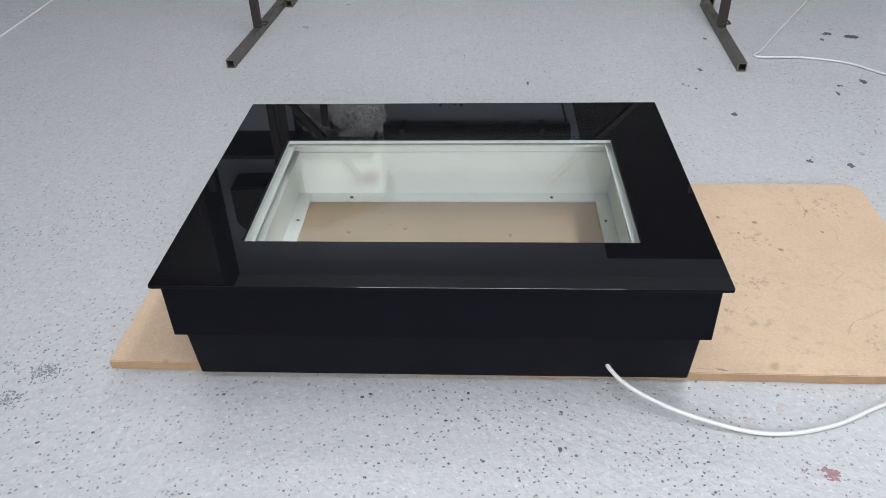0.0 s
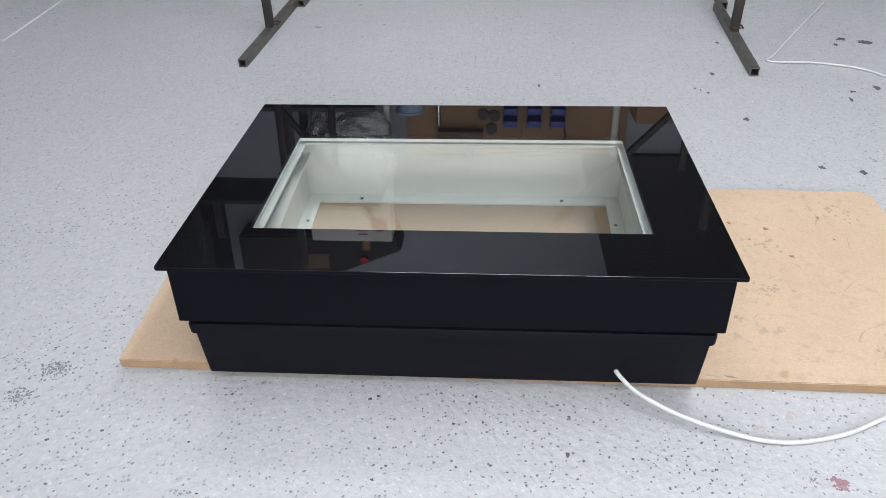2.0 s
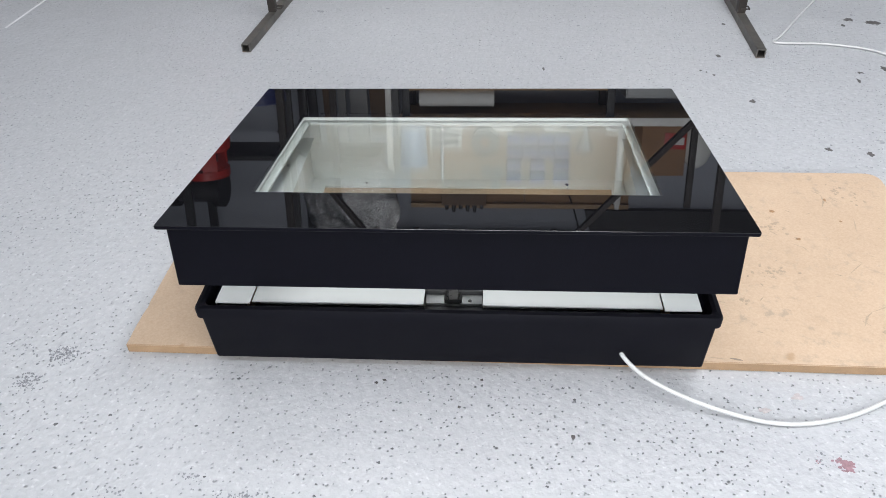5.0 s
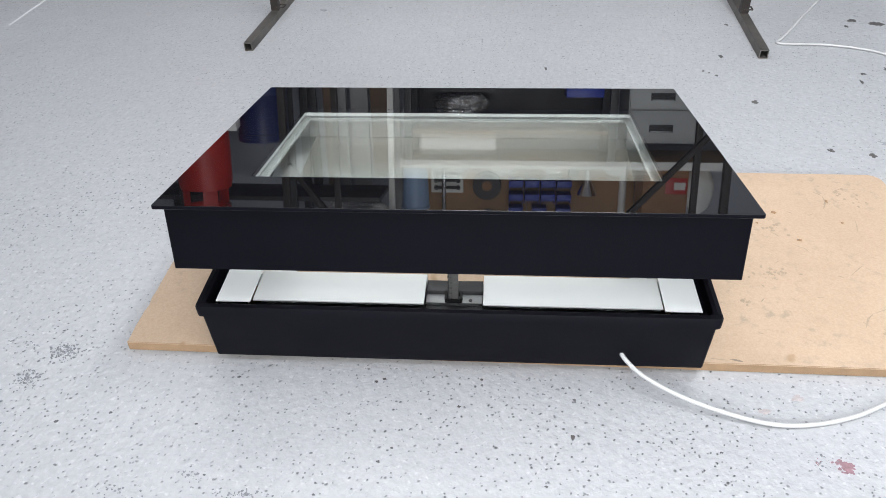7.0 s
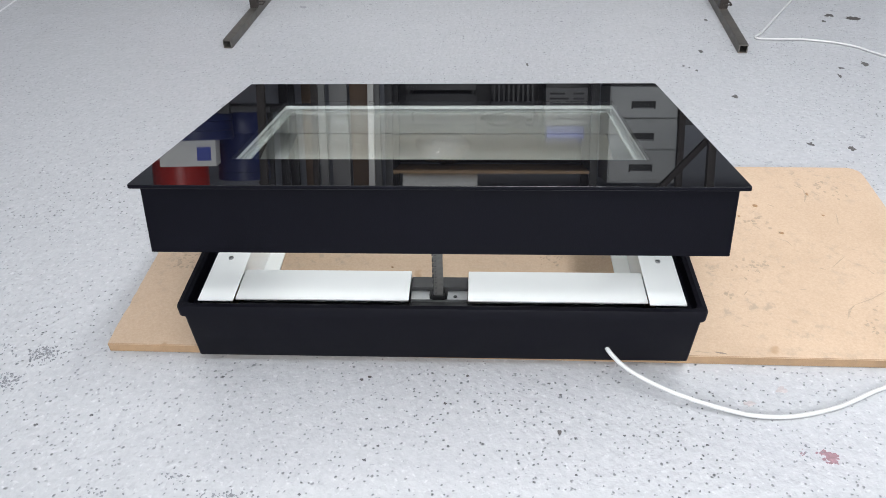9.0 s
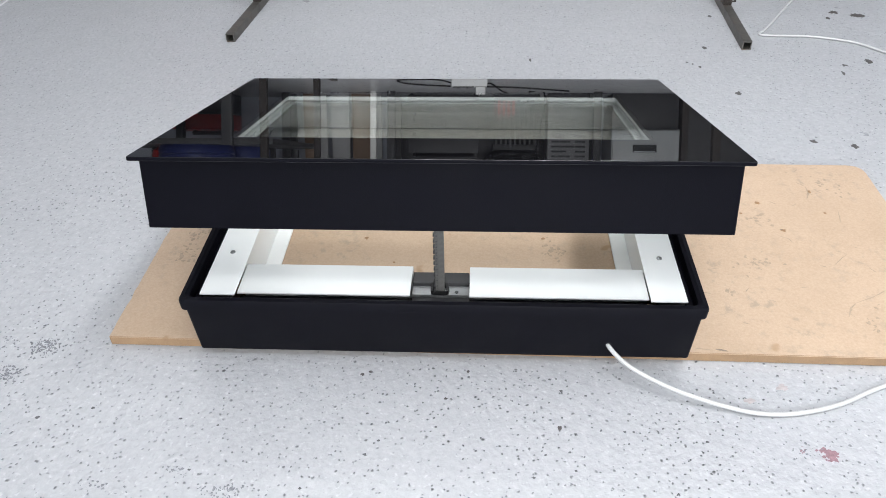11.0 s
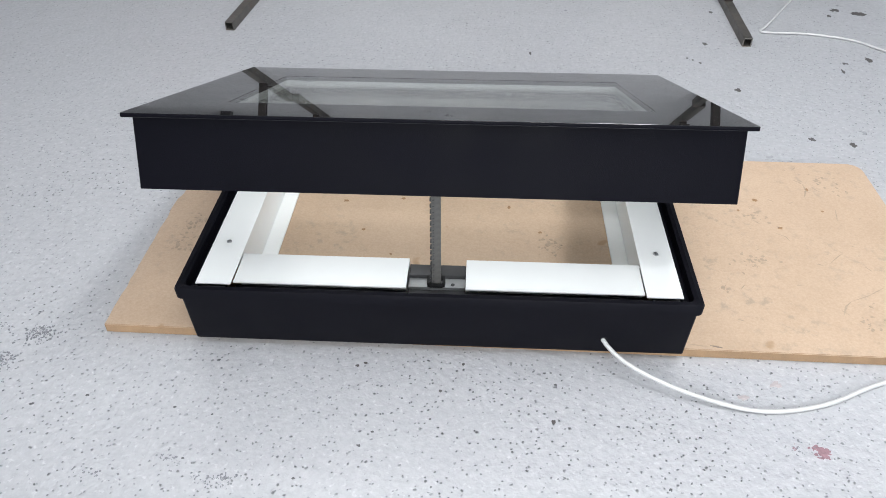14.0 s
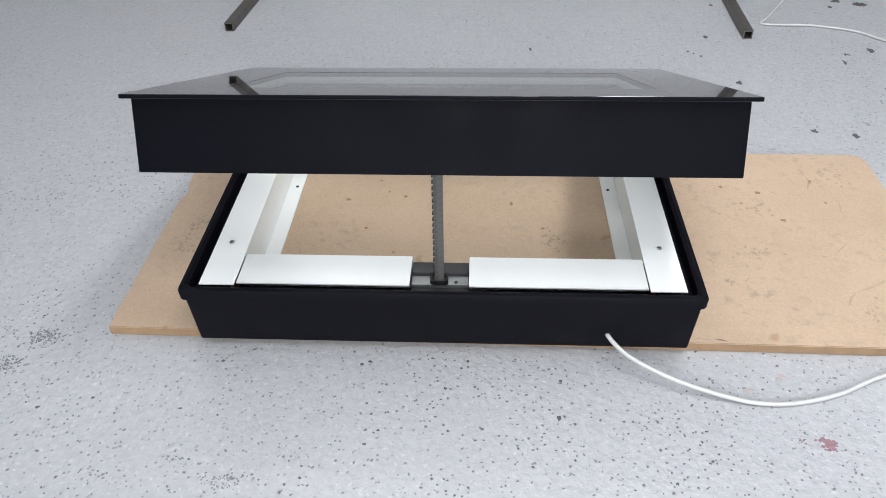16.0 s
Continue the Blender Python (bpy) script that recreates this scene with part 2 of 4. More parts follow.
# ---------- building blocks ----------
def cube(bm, a, b, bevel=0.0, seg=2):
    r = bmesh.ops.create_cube(bm, size=1.0)
    for v in r["verts"]:
        v.co = Vector([a[i] + (v.co[i] + 0.5) * (b[i] - a[i]) for i in range(3)])
    if bevel:
        es = list({e for v in r["verts"] for e in v.link_edges})
        bmesh.ops.bevel(bm, geom=es, offset=bevel, segments=seg, profile=0.6, affect="EDGES")
    return bm


def slab(a, b, bevel=0.0, seg=2):
    return cube(bmesh.new(), a, b, bevel, seg)


def rod(bm, a, b, r, n=16, r2=None):
    a, b = Vector(a), Vector(b)
    m = Matrix.Translation((a + b) / 2) @ (b - a).to_track_quat("Z", "Y").to_matrix().to_4x4()
    bmesh.ops.create_cone(bm, cap_ends=True, segments=n, radius1=r, radius2=r if r2 is None else r2, depth=(b - a).length, matrix=m)
    return bm


def turned(profile, n=32):
    """A body turned round z from (radius, height) pairs."""
    bm = bmesh.new()
    rings = [[bm.verts.new((r * math.cos(2 * math.pi * k / n), r * math.sin(2 * math.pi * k / n), z)) for k in range(n)] for r, z in profile]
    for lo, hi in zip(rings, rings[1:]):
        for k in range(n):
            bm.faces.new((lo[k], lo[(k + 1) % n], hi[(k + 1) % n], hi[k]))
    bm.faces.new(rings[0][::-1])
    bm.faces.new(rings[-1])
    return bm


def outline(x0, y0, x1, y1, r, n=6):
    """Points of a rectangle with rounded corners, counter-clockwise."""
    pts = []
    for cx, cy, a in ((x1 - r, y1 - r, 0), (x0 + r, y1 - r, 90), (x0 + r, y0 + r, 180), (x1 - r, y0 + r, 270)):
        for k in range(n + 1):
            t = radians(a + 90 * k / n)
            pts.append((cx + r * math.cos(t), cy + r * math.sin(t)))
    return pts


def hoop(section, close=True):
    """A closed ring: section is a list of (outline, z); neighbours are bridged, and the last meets the first."""
    bm = bmesh.new()
    rings = [[bm.verts.new((x, y, z)) for x, y in pts] for pts, z in section]
    n = len(rings[0])
    pairs = list(zip(rings, rings[1:] + rings[:1])) if close else list(zip(rings, rings[1:]))
    for a, b in pairs:
        for k in range(n):
            bm.faces.new((a[k], a[(k + 1) % n], b[(k + 1) % n], b[k]))
    bmesh.ops.recalc_face_normals(bm, faces=bm.faces)
    return bm


def square_hole_tube(length, size, wall):
    """Open-ended square tube along y from 0."""
    h = size / 2
    q = lambda s: [(-s, -s), (s, -s), (s, s), (-s, s)]
    bm = bmesh.new()
    rings = [[bm.verts.new((x, y, z)) for x, z in q(s)] for s, y in ((h, 0), (h, length), (h - wall, length), (h - wall, 0))]
    for a, b in zip(rings, rings[1:] + rings[:1]):
        for k in range(4):
            bm.faces.new((a[k], a[(k + 1) % 4], b[(k + 1) % 4], b[k]))
    bmesh.ops.recalc_face_normals(bm, faces=bm.faces)
    return bm


def smooth(me, limit=40):
    me.polygons.foreach_set("use_smooth", [True] * len(me.polygons))
    me.set_sharp_from_angle(angle=radians(limit))


def part(name, bm, material, parent=None, label="", at=None):
    me = bpy.data.meshes.new(name)
    bm.to_mesh(me)
    bm.free()
    me.materials.append(material)
    smooth(me)
    ob = new(name, me)
    if parent is not None:
        ob.parent = parent
    if at is not None:
        ob.matrix_basis = at
    if label:
        ob["label"] = label
    return ob


def thing(name, at, label, category, group=""):
    ob = new(name)
    ob.matrix_basis = at
    return tagged(ob, label, category, group)


def single(name, bm, material, label, category, at=None, group="", kind=""):
    return tagged(part(name, bm, material, None, "", at), label, category, group, kind)


def cord(name, points, r, material, label, category):
    """A round flex through the points, as a mesh."""
    P = [Vector(p) for p in points]
    path = []
    for i in range(len(P) - 1):
        a, b, c, d = P[max(i - 1, 0)], P[i], P[i + 1], P[min(i + 2, len(P) - 1)]
        for k in range(10):
            t = k / 10
            path.append(0.5 * (2 * b + (c - a) * t + (2 * a - 5 * b + 4 * c - d) * t * t + (3 * b - a - 3 * c + d) * t ** 3))
    path.append(P[-1])
    bm = bmesh.new()
    rings = []
    for i, p in enumerate(path):
        d = (path[min(i + 1, len(path) - 1)] - path[max(i - 1, 0)]).normalized()
        u = d.cross(Vector((0, 0, 1)))
        u = u.normalized() if u.length > 1e-4 else Vector((1, 0, 0))
        w = u.cross(d)
        rings.append([bm.verts.new(p + r * (math.cos(a) * u + math.sin(a) * w)) for a in (2 * math.pi * k / 12 for k in range(12))])
    for a, b in zip(rings, rings[1:]):
        for k in range(12):
            bm.faces.new((a[k], a[(k + 1) % 12], b[(k + 1) % 12], b[k]))
    bm.faces.new(rings[0][::-1])
    bm.faces.new(rings[-1])
    bmesh.ops.recalc_face_normals(bm, faces=bm.faces)
    return single(name, bm, material, label, category)


def crumple(size, seed, depth=0.3, sub=4):
    """A crumpled heap of film, flat below."""
    bm = bmesh.new()
    bmesh.ops.create_icosphere(bm, subdivisions=sub, radius=1.0)
    for v in bm.verts:
        p = v.co.copy()
        k = noise.noise(p * 1.3 + Vector((seed, 0, 0))) * 0.5 + noise.ridged_multi_fractal(p * 2.2 + Vector((0, seed, 0)), 1.0, 2.1, 5, 1.0, 2.0) * 0.22
        p *= 0.8 + depth * k
        v.co = Vector((p.x * size[0] / 2, p.y * size[1] / 2, (max(p.z, -0.85) + 0.85) * size[2] / 1.85))
    return bm


# ---------- the room ----------
def structure(name, bm, material, label):
    return tagged(part(name, bm, material), label, "", "", "structure")


structure("floor", slab((-3.7, -3.4, -0.15), (3.7, 3.6, 0)), FLOOR, "pale grey painted concrete workshop floor with dark chips")
structure("ceiling", slab((-3.7, -3.4, 2.75), (3.7, 3.6, 2.9)), CEILING, "grey painted workshop ceiling")
structure("wall_north", slab((-3.7, 3.45, 0), (3.7, 3.6, 2.75)), WALL_NORTH, "blue-grey painted wall behind the workbench")
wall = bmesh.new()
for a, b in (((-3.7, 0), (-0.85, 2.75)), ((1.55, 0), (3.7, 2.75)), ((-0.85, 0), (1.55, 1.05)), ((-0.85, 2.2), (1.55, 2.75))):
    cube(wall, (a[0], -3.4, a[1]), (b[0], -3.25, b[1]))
structure("wall_south", wall, WALL, "grey painted workshop wall with an opening for the added window")
# added window, out of view, built round the front light
win = tagged(new("window_1"), "unseen white framed window added behind the camera for front light", "", "", "structure")
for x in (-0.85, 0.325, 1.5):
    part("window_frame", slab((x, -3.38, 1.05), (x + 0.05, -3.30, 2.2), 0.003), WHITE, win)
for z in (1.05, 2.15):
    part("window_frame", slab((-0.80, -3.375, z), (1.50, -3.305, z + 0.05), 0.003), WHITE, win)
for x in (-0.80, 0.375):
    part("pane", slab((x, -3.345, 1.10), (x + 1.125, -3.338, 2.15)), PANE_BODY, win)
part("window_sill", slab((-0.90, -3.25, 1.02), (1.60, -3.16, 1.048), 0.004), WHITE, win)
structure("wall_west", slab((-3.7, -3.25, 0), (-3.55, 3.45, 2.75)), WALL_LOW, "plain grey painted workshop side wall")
structure("wall_east", slab((3.55, -3.25, 0), (3.7, 3.45, 2.75)), WALL, "plain grey painted workshop side wall")
for x, y, z, length, power, turn in LAMPS:
    t = thing("ceiling_light", pose(x, y, 2.75, 0, 0, turn), "unseen white fluorescent batten light fixed to the ceiling", "ceiling light", "ceiling batten lights")
    part("body", slab((-length / 2 - 0.03, -0.035, -0.05), (length / 2 + 0.03, 0.035, 0), 0.008), WHITE, t)
    part("tube", rod(bmesh.new(), (-length / 2, 0, -0.068), (length / 2, 0, -0.068), 0.013), GLOW, t, "glowing fluorescent tube")


# ---------- the fibreboard and marks ----------
def fibre_sheet():
    bm = bmesh.new()
    x1, y1, r = 1.42, 0.5735, 0.03
    pts = [(0, 0), (x1, 0)] + [(x1 - r + r * math.cos(radians(a)), y1 - r + r * math.sin(radians(a))) for a in range(0, 91, 15)]
    pts += [(0.004 * noise.noise(Vector((k * 0.9, 3, 0))) + (0.007 if k in (9, 10) else 0), y1 * (1 - k / 30)) for k in range(30)]
    low = [bm.verts.new((x, y, 0)) for x, y in pts]
    f = bm.faces.new(low)
    up = bmesh.ops.extrude_face_region(bm, geom=[f])
    for v in up["geom"]:
        if isinstance(v, bmesh.types.BMVert):
            v.co.z = 0.018
    bmesh.ops.recalc_face_normals(bm, faces=bm.faces)
    bmesh.ops.bevel(bm, geom=list(bm.edges), offset=0.0012, segments=2, affect="EDGES")
    return bm


sheet = single("fibreboard_sheet", fibre_sheet(), BOARD, "tan raw fibreboard sheet with scuffs lying on the floor", "board", pose(-0.5535, 0.0198, 0, 0, 0, -0.60))
sheet.data.materials.append(CUT_EDGE)
for f in sheet.data.polygons:
    f.material_index = 1 if abs(f.normal.z) < 0.3 else 0


def blot(name, x, y, z, w, d, material, seed, label, turn=0.0):
    """A flat splash with a ragged outline, a hair thick."""
    bm = bmesh.new()
    n = 34
    pts = []
    for k in range(n):
        a = 2 * math.pi * k / n
        u = Vector((math.cos(a), math.sin(a), seed))
        s = 0.72 + 0.45 * noise.noise(u * 1.1) + 0.35 * noise.noise(u * 3.1)
        pts.append((w / 2 * s * math.cos(a), d / 2 * s * math.sin(a)))
    top = [bm.verts.new((px, py, 0.0006)) for px, py in pts]
    mid = bm.verts.new((0, 0, 0.0007))
    low = [bm.verts.new((px * 1.02, py * 1.02, 0)) for px, py in pts]
    for k in range(n):
        j = (k + 1) % n
        bm.faces.new((top[k], top[j], mid))
        bm.faces.new((low[k], low[j], top[j], top[k]))
    return tagged(part(name, bm, material, None, "", pose(x, y, z, 0, 0, turn)), label, "stain", "", "stuff")


DARK_SPOT = plain("dark_floor_grime", (0.075, 0.068, 0.066), 0.5, 0, 0.3, 60)
PINK_SPOT = plain("dried_red_paint", (0.25, 0.145, 0.165), 0.55, 0, 0.3, 120)
TAN_SPOT = plain("exposed_tan_screed", (0.40, 0.358, 0.355), 0.7, 0, 0.2, 60)
PIT = plain("dark_pitted_concrete", (0.10, 0.10, 0.105), 0.7, 0, 0.3, 120)
GREY_SPOT = plain("bare_grey_concrete", (0.19, 0.195, 0.21), 0.75, 0, 0.4, 120)
PALE_LINE = plain("pale_joint_filler", (0.62, 0.62, 0.63), 0.6, 0, 0.1)
KNOT = plain("brown_glue_spot", (0.27, 0.155, 0.075), 0.55, 0, 0.2, 90)
LEAD = plain("graphite_scuff", (0.345, 0.265, 0.195), 0.6, 0, 0.2, 90)


def speckle(name, x, y, w, d, count, seed, material, label, size=0.004, z=0.0):
    """Many small ragged chips strewn about one spot, a hair thick."""
    rng = random.Random(seed)
    bm = bmesh.new()
    for i in range(count):
        cx, cy = rng.gauss(0, w / 3.2), rng.gauss(0, d / 3.2)
        s, a0, e = size * rng.uniform(0.35, 1.5), rng.uniform(0, 6.3), rng.uniform(0.4, 1.0)
        pts = []
        for k in range(7):
            a = 2 * math.pi * k / 7
            q = s * rng.uniform(0.6, 1.15)
            px, py = q * math.cos(a), q * e * math.sin(a)
            pts.append(bm.verts.new((cx + px * math.cos(a0) - py * math.sin(a0), cy + px * math.sin(a0) + py * math.cos(a0), 0.0003 + 0.000008 * i)))
        bm.faces.new(pts)
        low = [bm.verts.new((v.co.x, v.co.y, 0)) for v in pts]
        for k in range(7):
            bm.faces.new((low[k], low[(k + 1) % 7], pts[(k + 1) % 7], pts[k]))
    return tagged(part(name, bm, material, None, "", pose(x, y, z)), label, "stain", "", "stuff")


blot("floor_stain", 0.712, 0.95, 0.0, 0.0229, 0.0263, DARK_SPOT, 3, "dark ragged stain on the grey floor", 0)
blot("floor_stain", 0.82, 0.708, 0.0, 0.0187, 0.0221, DARK_SPOT, 4, "dark ragged stain on the grey floor", 0)
blot("floor_stain", 0.908, 0.689, 0.0, 0.0213, 0.0263, DARK_SPOT, 5, "dark ragged stain on the grey floor", 0)
blot("floor_stain", 1.11, 1.144, 0.0, 0.0289, 0.0382, DARK_SPOT, 6, "dark ragged stain on the grey floor", 0)
blot("floor_stain", 1.037, 1.119, 0.0, 0.0187, 0.0187, DARK_SPOT, 7, "dark ragged stain on the grey floor", 0)
blot("floor_stain", 1.016, 1.07, 0.0, 0.0110, 0.0289, DARK_SPOT, 8, "dark ragged stain on the grey floor", 0)
blot("floor_stain", 0.688, 1.233, 0.0, 0.0170, 0.0247, DARK_SPOT, 9, "dark ragged stain on the grey floor", 0)
blot("floor_stain", 0.649, 1.106, 0.0, 0.0093, 0.0153, DARK_SPOT, 10, "dark ragged stain on the grey floor", 0)
blot("floor_stain", 0.62, 1.135, 0.0, 0.0085, 0.0119, DARK_SPOT, 11, "dark ragged stain on the grey floor", 0)
blot("floor_stain", 0.633, 1.124, 0.0, 0.0076, 0.0110, DARK_SPOT, 12, "dark ragged stain on the grey floor", 0)
blot("floor_stain", 0.756, 1.469, 0.0, 0.0127, 0.0195, DARK_SPOT, 13, "dark ragged stain on the grey floor", 0)
blot("floor_stain", 1.107, 1.454, 0.0, 0.0179, 0.0238, DARK_SPOT, 14, "dark ragged stain on the grey floor", 0)
blot("floor_stain", 0.191, 1.147, 0.0, 0.0102, 0.0272, DARK_SPOT, 15, "dark ragged stain on the grey floor", 0)
blot("floor_stain", 1.202, 1.477, 0.0, 0.0536, 0.0382, DARK_SPOT, 16, "dark ragged stain on the grey floor", 0)
blot("floor_stain", 1.139, 1.5, 0.0, 0.0399, 0.0298, DARK_SPOT, 17, "dark ragged stain on the grey floor", 0)
blot("floor_stain", 0.181, -0.132, 0.0, 0.0085, 0.0102, DARK_SPOT, 18, "dark ragged stain on the grey floor", 0)
blot("floor_stain", 0.011, -0.081, 0.0, 0.0068, 0.0059, DARK_SPOT, 19, "dark ragged stain on the grey floor", 0)
blot("floor_stain", 0.044, -0.024, 0.0, 0.0068, 0.0068, DARK_SPOT, 20, "dark ragged stain on the grey floor", 0)
blot("floor_stain", -0.124, -0.035, 0.0, 0.0076, 0.0068, DARK_SPOT, 21, "dark ragged stain on the grey floor", 0)
blot("floor_stain", -0.112, -0.029, 0.0, 0.0076, 0.0051, DARK_SPOT, 22, "dark ragged stain on the grey floor", 0)
for x, y, w, d, n, z in ((0.557, -0.169, 0.016, 0.014, 40, 0.0036), (0.550, -0.160, 0.020, 0.006, 14, 0.0026), (0.522, -0.161, 0.010, 0.012, 6, 0.0016)):
    speckle("paint_stain", x, y, w, d, n, int(1000 * x), PINK_SPOT, "dried dull red paint splash on the floor", z)
blot("paint_stain", 0.471, -0.071, 0.0, 0.0238, 0.0170, TAN_SPOT, 27, "tan patch of worn floor paint", 0)
blot("paint_stain", 0.528, -0.042, 0.0, 0.0221, 0.0170, TAN_SPOT, 28, "tan patch of worn floor paint", 0)
PITS = ((-0.529, -0.116, 0.009), (-0.607, -0.137, 0.010), (-0.387, -0.132, 0.007), (-0.327, -0.143, 0.006), (-0.183, -0.247, 0.007), (-0.346, -0.222, 0.006), (-0.348, -0.034, 0.009), (-0.106, -0.113, 0.006), (-0.101, -0.188, 0.008), (-0.084, -0.163, 0.007), (0.188, -0.060, 0.008), (0.172, -0.037, 0.007), (0.225, -0.069, 0.006), (0.391, -0.150, 0.007), (0.139, -0.219, 0.007), (0.333, -0.239, 0.008), (0.198, -0.206, 0.006), (0.275, -0.136, 0.006))
for k, (x, y, w) in enumerate(PITS):
    blot("floor_stain", x, y, 0.0, w * 0.85, w * 0.65, PIT, 60 + k, "small dark pit in the grey floor paint")
blot("board_stain", -0.205, 0.392, 0.018, 0.0130, 0.0080, KNOT, 44, "brown spot on the fibreboard", 0)
blot("board_stain", -0.158, 0.298, 0.018, 0.0099, 0.0099, KNOT, 29, "brown spot on the fibreboard", 0)
blot("board_stain", -0.091, 0.405, 0.018, 0.0105, 0.0093, KNOT, 30, "brown spot on the fibreboard", 0)
blot("board_stain", -0.146, 0.462, 0.018, 0.0081, 0.0068, KNOT, 31, "brown spot on the fibreboard", 0)
blot("board_stain", -0.125, 0.421, 0.018, 0.0062, 0.0062, KNOT, 32, "brown spot on the fibreboard", 0)
blot("board_stain", 0.122, 0.384, 0.018, 0.0087, 0.0118, KNOT, 33, "brown spot on the fibreboard", 0)
blot("board_stain", 0.179, 0.304, 0.018, 0.0081, 0.0068, KNOT, 34, "brown spot on the fibreboard", 0)
blot("board_stain", 0.639, 0.339, 0.018, 0.0118, 0.0087, KNOT, 35, "brown spot on the fibreboard", 0)
blot("board_stain", 0.615, 0.433, 0.018, 0.0105, 0.0124, KNOT, 36, "brown spot on the fibreboard", 0)
blot("board_stain", 0.546, 0.45, 0.018, 0.0105, 0.0093, KNOT, 37, "brown spot on the fibreboard", 0)
blot("board_stain", 0.73, 0.474, 0.018, 0.0068, 0.0161, KNOT, 38, "brown spot on the fibreboard", 0)
blot("board_stain", 0.737, 0.399, 0.018, 0.0062, 0.0074, KNOT, 39, "brown spot on the fibreboard", 0)
blot("board_stain", 0.573, 0.395, 0.018, 0.0062, 0.0062, KNOT, 40, "brown spot on the fibreboard", 0)
blot("board_stain", -0.098, 0.226, 0.018, 0.0056, 0.0050, KNOT, 41, "brown spot on the fibreboard", 0)
GRAPHITE = plain("dark_pencil_scuff", (0.20, 0.155, 0.12), 0.6, 0, 0.2, 90)


def stroke(points, material, seed):
    """A ragged, tapering scuff along a line on the fibreboard, a hair thick."""
    rng = random.Random(seed)
    line = []
    for (xa, ya, wa), (xb, yb, wb) in zip(points, points[1:]):
        n = max(3, int(math.hypot(xb - xa, yb - ya) / 0.003))
        line += [(xa + (xb - xa) * k / n, ya + (yb - ya) * k / n, wa + (wb - wa) * k / n) for k in range(n)]
    line.append(points[-1])
    bm, rows = bmesh.new(), []
    for k, (x, y, w) in enumerate(line):
        a, c = line[max(k - 1, 0)], line[min(k + 1, len(line) - 1)]
        dx, dy = c[0] - a[0], c[1] - a[1]
        q = math.hypot(dx, dy) or 1.0
        taper = min(1.0, 0.25 + 1.2 * min(k, len(line) - 1 - k) / len(line) * 2)
        l, r = [0.5 * w * taper * rng.uniform(0.5, 1.2) for _ in (0, 1)]
        rows.append([bm.verts.new((x - dy / q * l, y + dx / q * l, 0.0004)), bm.verts.new((x + dy / q * r, y - dx / q * r, 0.0004))])
    for u, v in zip(rows, rows[1:]):
        bm.faces.new((u[0], u[1], v[1], v[0]))
    return tagged(part("board_scuff", bm, material, None, "", pose(0, 0, 0.018)), "dark scuff mark on the tan fibreboard", "stain", "", "stuff")


SCUFFS = (
    (((0.4369, 0.0191, 0.0045), (0.4563, 0.0147, 0.0045)), 1), (((0.7163, 0.446, 0.0042), (0.7274, 0.4706, 0.005), (0.7278, 0.4935, 0.004)), 0),
    (((0.6744, 0.0997, 0.0033), (0.6862, 0.1222, 0.0038), (0.6993, 0.1354, 0.0028)), 0), (((0.642, 0.3413, 0.0053), (0.6329, 0.3428, 0.0053)), 1),
    (((0.4016, 0.0206, 0.0022), (0.4328, 0.0165, 0.0022)), 0), (((0.6251, 0.3229, 0.0021), (0.6409, 0.3127, 0.0026), (0.6462, 0.2989, 0.0021)), 0),
    (((0.6993, 0.1354, 0.0019), (0.7332, 0.1508, 0.0019), (0.7662, 0.1723, 0.0024)), 0), (((0.6952, 0.2336, 0.002), (0.7135, 0.2519, 0.002), (0.7299, 0.2672, 0.0031)), 0),
    (((0.5911, 0.3657, 0.0033), (0.6033, 0.3512, 0.0032)), 0), (((0.714, 0.5081, 0.0035), (0.7262, 0.4956, 0.0046)), 0),
    (((0.7643, 0.4077, 0.0022), (0.7552, 0.3659, 0.0022)), 0), (((0.6716, 0.2346, 0.003), (0.6841, 0.2301, 0.003)), 0),
    (((0.7565, 0.2305, 0.003), (0.7646, 0.2181, 0.003)), 0), (((0.7225, 0.5475, 0.0035), (0.7337, 0.5612, 0.0024)), 0),
)
for k, (points, dark) in enumerate(SCUFFS):
    stroke(points, GRAPHITE if dark else LEAD, k)
rng = random.Random(5)
for k in range(26):
    x, y, a, n = rng.uniform(0.44, 0.82), rng.uniform(0.05, 0.55), rng.uniform(-0.9, 0.9), rng.uniform(0.006, 0.017)
    stroke(((x, y, 0.0018), (x + n * math.cos(a), y + n * math.sin(a), 0.0024)), LEAD, 50 + k)
for x, y, w, d, n in ((0.56, 0.232, 0.06, 0.05, 30), (0.486, 0.16, 0.03, 0.02, 10), (0.197, 0.270, 0.05, 0.06, 30), (-0.489, 0.229, 0.05, 0.06, 30), (-0.49, 0.30, 0.04, 0.05, 22), (0.716, 0.085, 0.05, 0.03, 16), (0.61, 0.38, 0.05, 0.04, 14), (0.772, 0.50, 0.07, 0.06, 18)):
    speckle("board_scuff", x, y, w, d, n, int(1000 * abs(y)), LEAD, "cluster of grey scuffs on the tan fibreboard", 0.0036, 0.018)

single("floor_joint", slab((-0.004, 0, 0), (0.004, 0.628, 0.0008)), PALE_LINE, "thin pale line across the grey floor", "floor line", pose(-1.552, 1.477, 0, 0, 0, -1.36), "", "stuff")
